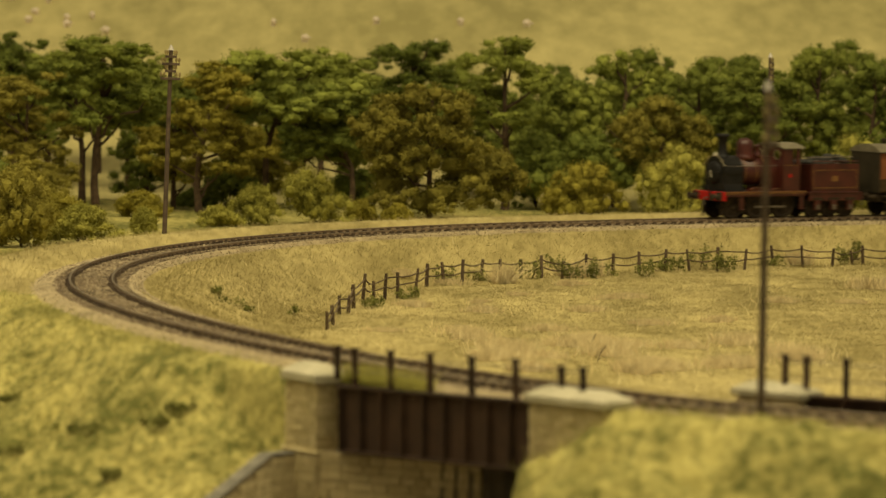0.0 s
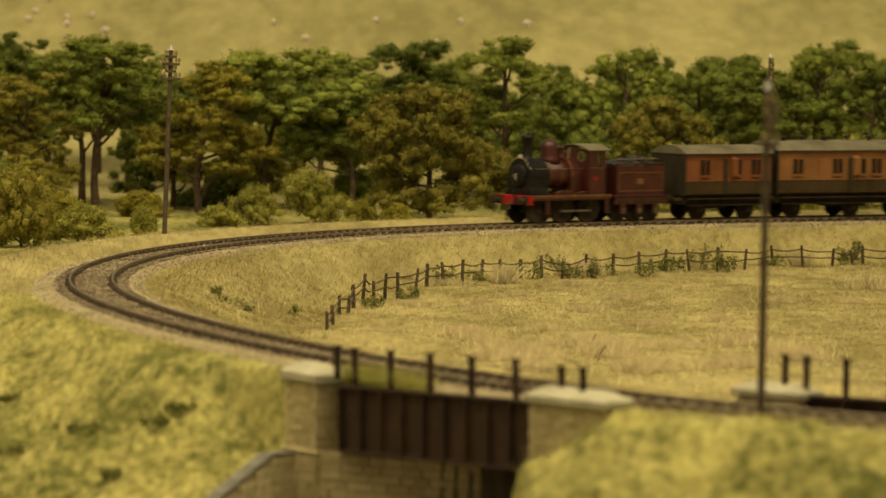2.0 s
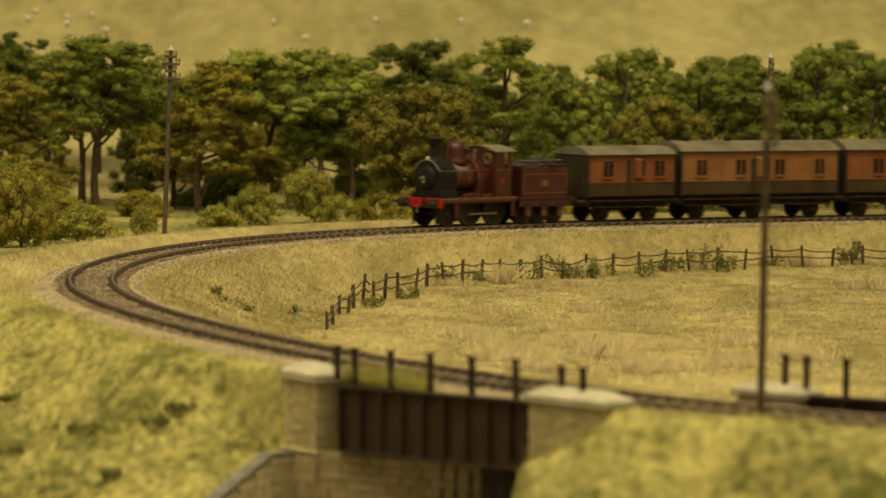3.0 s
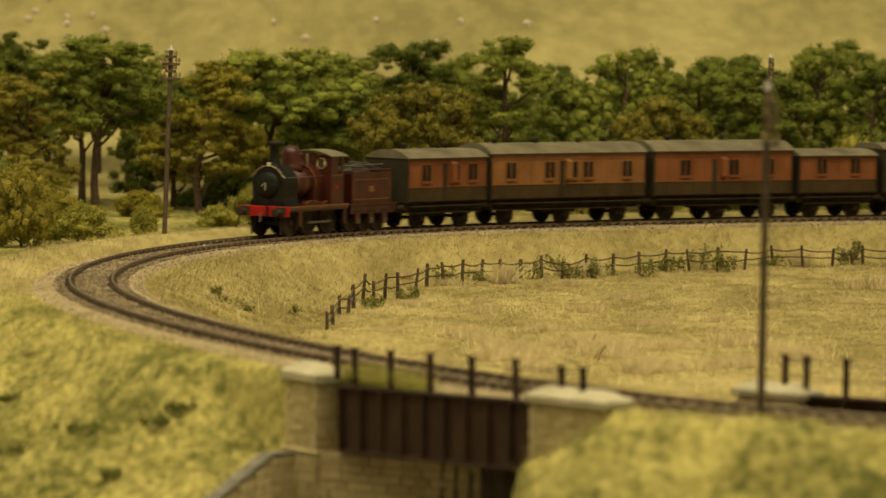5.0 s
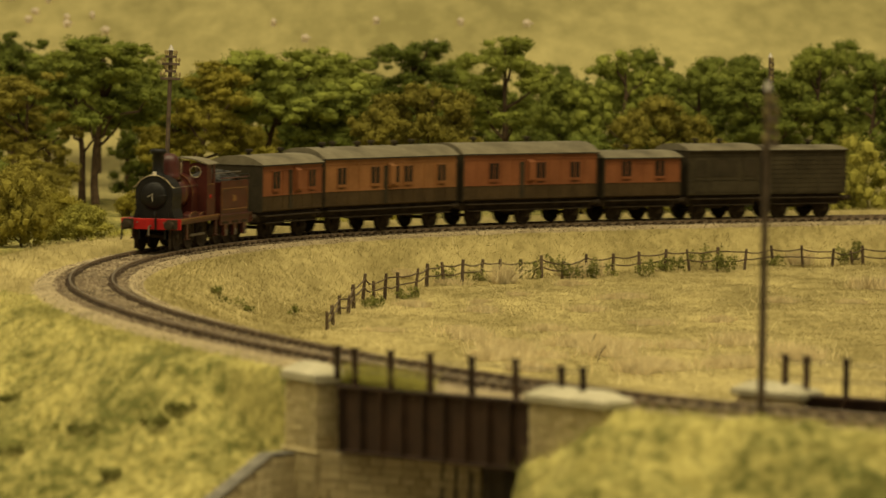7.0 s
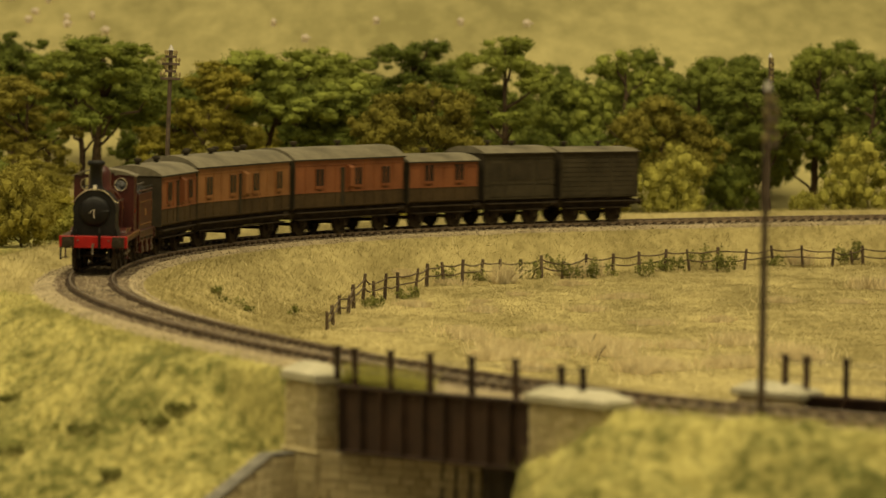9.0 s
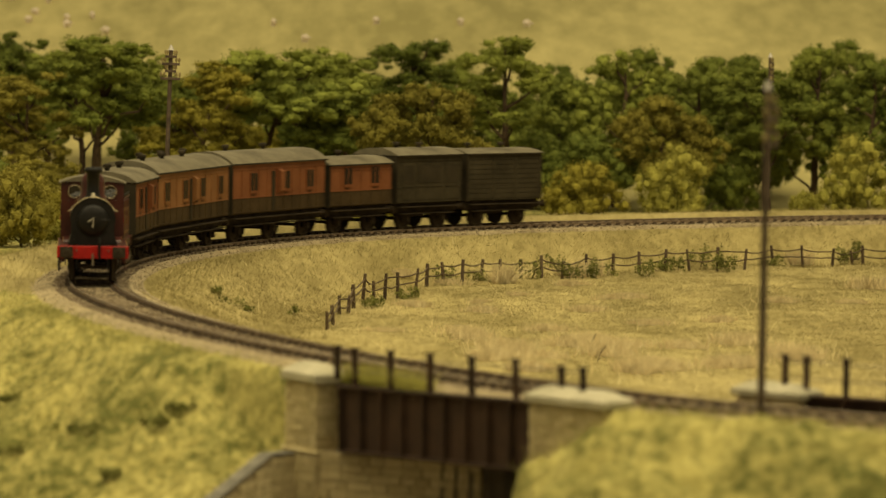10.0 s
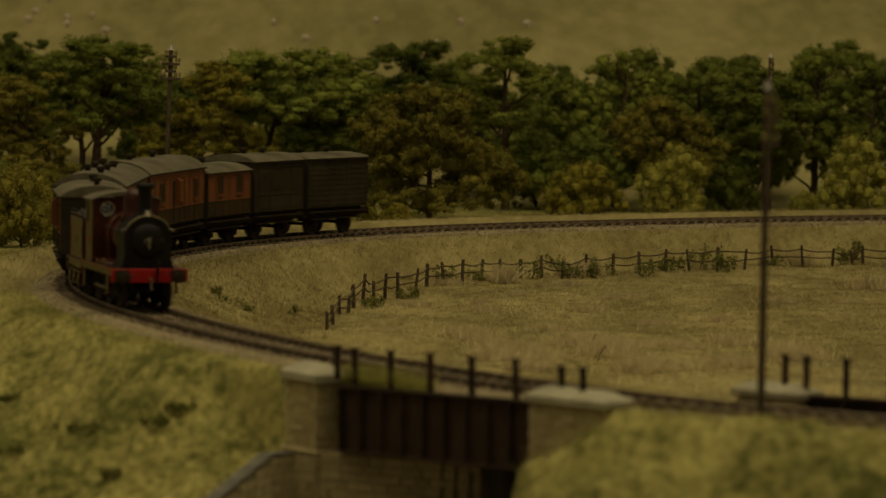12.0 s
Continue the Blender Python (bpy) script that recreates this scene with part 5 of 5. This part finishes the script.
            part("ducket", prism(bmesh.new(), pr, x - 0.0022, x + 0.0022), upper, e, "projecting guard's lookout")
        for a, b in panels:
            part("panel_strip", boxed(-n * b, -n * a, s * (W + 0.0001) - 0.0002, s * (W + 0.0001) + 0.0002, 0.0170, eaves - 0.0045), lower, e)
            part("panel", boxed(-n * b + 0.0012, -n * a - 0.0012, s * (W + 0.0003) - 0.0002, s * (W + 0.0003) + 0.0002, 0.0265, eaves - 0.0060), "end", e)
        if plank:
            for i in range(8):
                z = 0.0165 + i * 0.0028
                part("plank", boxed(-n + 0.0002, -0.0002, s * (W + 0.00005) - 0.0002, s * (W + 0.00005) + 0.0002, z, z + 0.0025), lower, e)
            for f in (0.0, 0.34, 0.64, 0.98):
                part("stanchion", boxed(-n * f - 0.0012, -n * f, s * (W + 0.0003) - 0.0003, s * (W + 0.0003) + 0.0003, 0.0150, eaves - 0.001), lower, e)
        part("solebar", boxed(-n + 0.001, -0.001, s * 0.0125 - 0.0006, s * 0.0125 + 0.0006, 0.0100, 0.0151), "under", e)
        part("footboard", boxed(-n + 0.002, -0.002, min(s * 0.0140, s * 0.0172), max(s * 0.0140, s * 0.0172), 0.0126, 0.0132), "under", e)
        part("lower_footboard", boxed(-n + 0.004, -0.004, min(s * 0.0136, s * 0.0160), max(s * 0.0136, s * 0.0160), 0.0088, 0.0093), "under", e)
        for a in axles:
            x = -n * a
            bm = boxed(x - 0.0030, x + 0.0030, s * 0.0120 - 0.0004, s * 0.0120 + 0.0004, 0.0045, 0.0120)
            box(bm, x - 0.0014, x + 0.0014, s * 0.0128 - 0.0008, s * 0.0128 + 0.0008, 0.0045, 0.0075)
            part("axleguard", bm, "under", e)
            part("leaf_spring", boxed(x - 0.0055, x + 0.0055, s * 0.0132 - 0.0004, s * 0.0132 + 0.0004, 0.0086, 0.0097), "under", e)
    part("floor", boxed(-n + 0.0015, -0.0015, -0.0118, 0.0118, 0.0092, 0.0150), "under", e)
    part("brake_gear", boxed(-n * 0.62, -n * 0.38, -0.0060, 0.0060, 0.0066, 0.0110), "under", e)
    for f, y in vents:
        bm = lathe(bmesh.new(), [(0.0013, -0.001), (0.0013, 0.0014), (0.0021, 0.0016), (0.0021, 0.0029), (0.0012, 0.0033)], pose(-n * f, y, roof_top - 0.0002 - abs(y) * 0.08), 12)
        part("lamp_top", bm, "end", e)
    for x, way in ((0.0, 1), (-n - 0.0007, -1)):
        buffers(e, x, way, 0.0122, 0.0115, 0.0022)
    for a in axles:
        wheelset(e, -n * a, 0.0060)
    return e


SIX = (0.13, 0.5, 0.87)
FOUR = (0.22, 0.78)
TRAIN = [
    (build_locomotive(), 0.0000, 0.040, 0.030),
    (build_tender(), 0.0658, 0.025, 0.0200),
    (build_coach("brake_carriage", "short four-wheeled carriage with russet upper panels and guard's lookout", 0.0680, 0.0455, "russet", "brown", ((0.22, 2, 0.0068), (0.62, 1, 0.0030), (0.82, 2, 0.0068)), 0.55, 0.46, ((0.2, 0), (0.72, 0)), FOUR, 0.0385), 0.1212, 0.037, 0.033),
    (build_coach("luggage_carriage", "long six-wheeled carriage with orange upper and brown lower panels", 0.1220, 0.0480, "orange", "brown", ((0.12, 2, 0.0070), (0.37, 2, 0.0070), (0.535, 1, 0.0032), (0.62, 2, 0.0070), (0.88, 2, 0.0070)), 0.485, 0.45, ((0.1, 0.004), (0.26, -0.004), (0.36, 0.004), (0.55, -0.004), (0.64, 0.004), (0.86, -0.004)), SIX, 0.0400), 0.1945, 0.09, 0.061),
    (build_coach("luggage_carriage", "long six-wheeled carriage with faded russet upper panels", 0.1080, 0.0485, "russet", "brown", ((0.22, 2, 0.0070), (0.57, 2, 0.0070), (0.83, 2, 0.0070)), 0.49, 0.43, ((0.2, 0), (0.6, 0)), SIX, 0.0402), 0.3235, 0.08, 0.054),
    (build_coach("short_carriage", "short low four-wheeled carriage with russet upper panels", 0.0605, 0.0428, "russet", "brown", ((0.28, 2, 0.0068), (0.72, 2, 0.0068)), None, None, ((0.5, 0),), FOUR, 0.0366), 0.4370, 0.034, 0.030),
    (build_coach("horse_van", "dark olive four-wheeled van with framed side panels", 0.0570, 0.0464, "vandark", "vandark", (), None, None, ((0.3, 0), (0.6, 0.003)), FOUR, 0.0405, panels=((0.06, 0.26), (0.30, 0.70), (0.74, 0.94))), 0.5030, 0.032, 0.028),
    (build_coach("box_van", "dark planked four-wheeled goods van at the end of the train", 0.0610, 0.0452, "vandark", "vandark", (), None, None, ((0.25, 0), (0.7, 0)), FOUR, 0.0405, plank=True), 0.5655, 0.034, 0.030),
]
SPEED, HEAD_START = 0.0761, 0.1524


def head_at(t):
    """Distance of the buffer beam along the track."""
    return HEAD_START + SPEED * t + 0.010 * float(smooth(6.5, 9.5, np.array(t))) - 0.002 * float(smooth(2, 5, np.array(t)) * (1 - smooth(7, 9, np.array(t))))


def motions():
    times = [i * 0.1 for i in range(121)]
    for thing, behind, base, mid in TRAIN:
        rows = []
        for t in times[::2]:
            s = head_at(t) - behind
            a, b = on_track(s - mid - base / 2), on_track(s - mid + base / 2)
            d = b - a
            c = (a + b) / 2
            rows.append((t, Matrix.Translation(c) @ Matrix.Rotation(math.atan2(d.y, d.x), 4, "Z") @ pose(mid, 0, 0)))
        walk(thing, rows)
    for w, x, r in AXLES:
        walk(w, [(t, pose(x, 0, r) @ Matrix.Rotation((head_at(t) - HEAD_START) / r, 4, "Y")) for t in times])


motions()
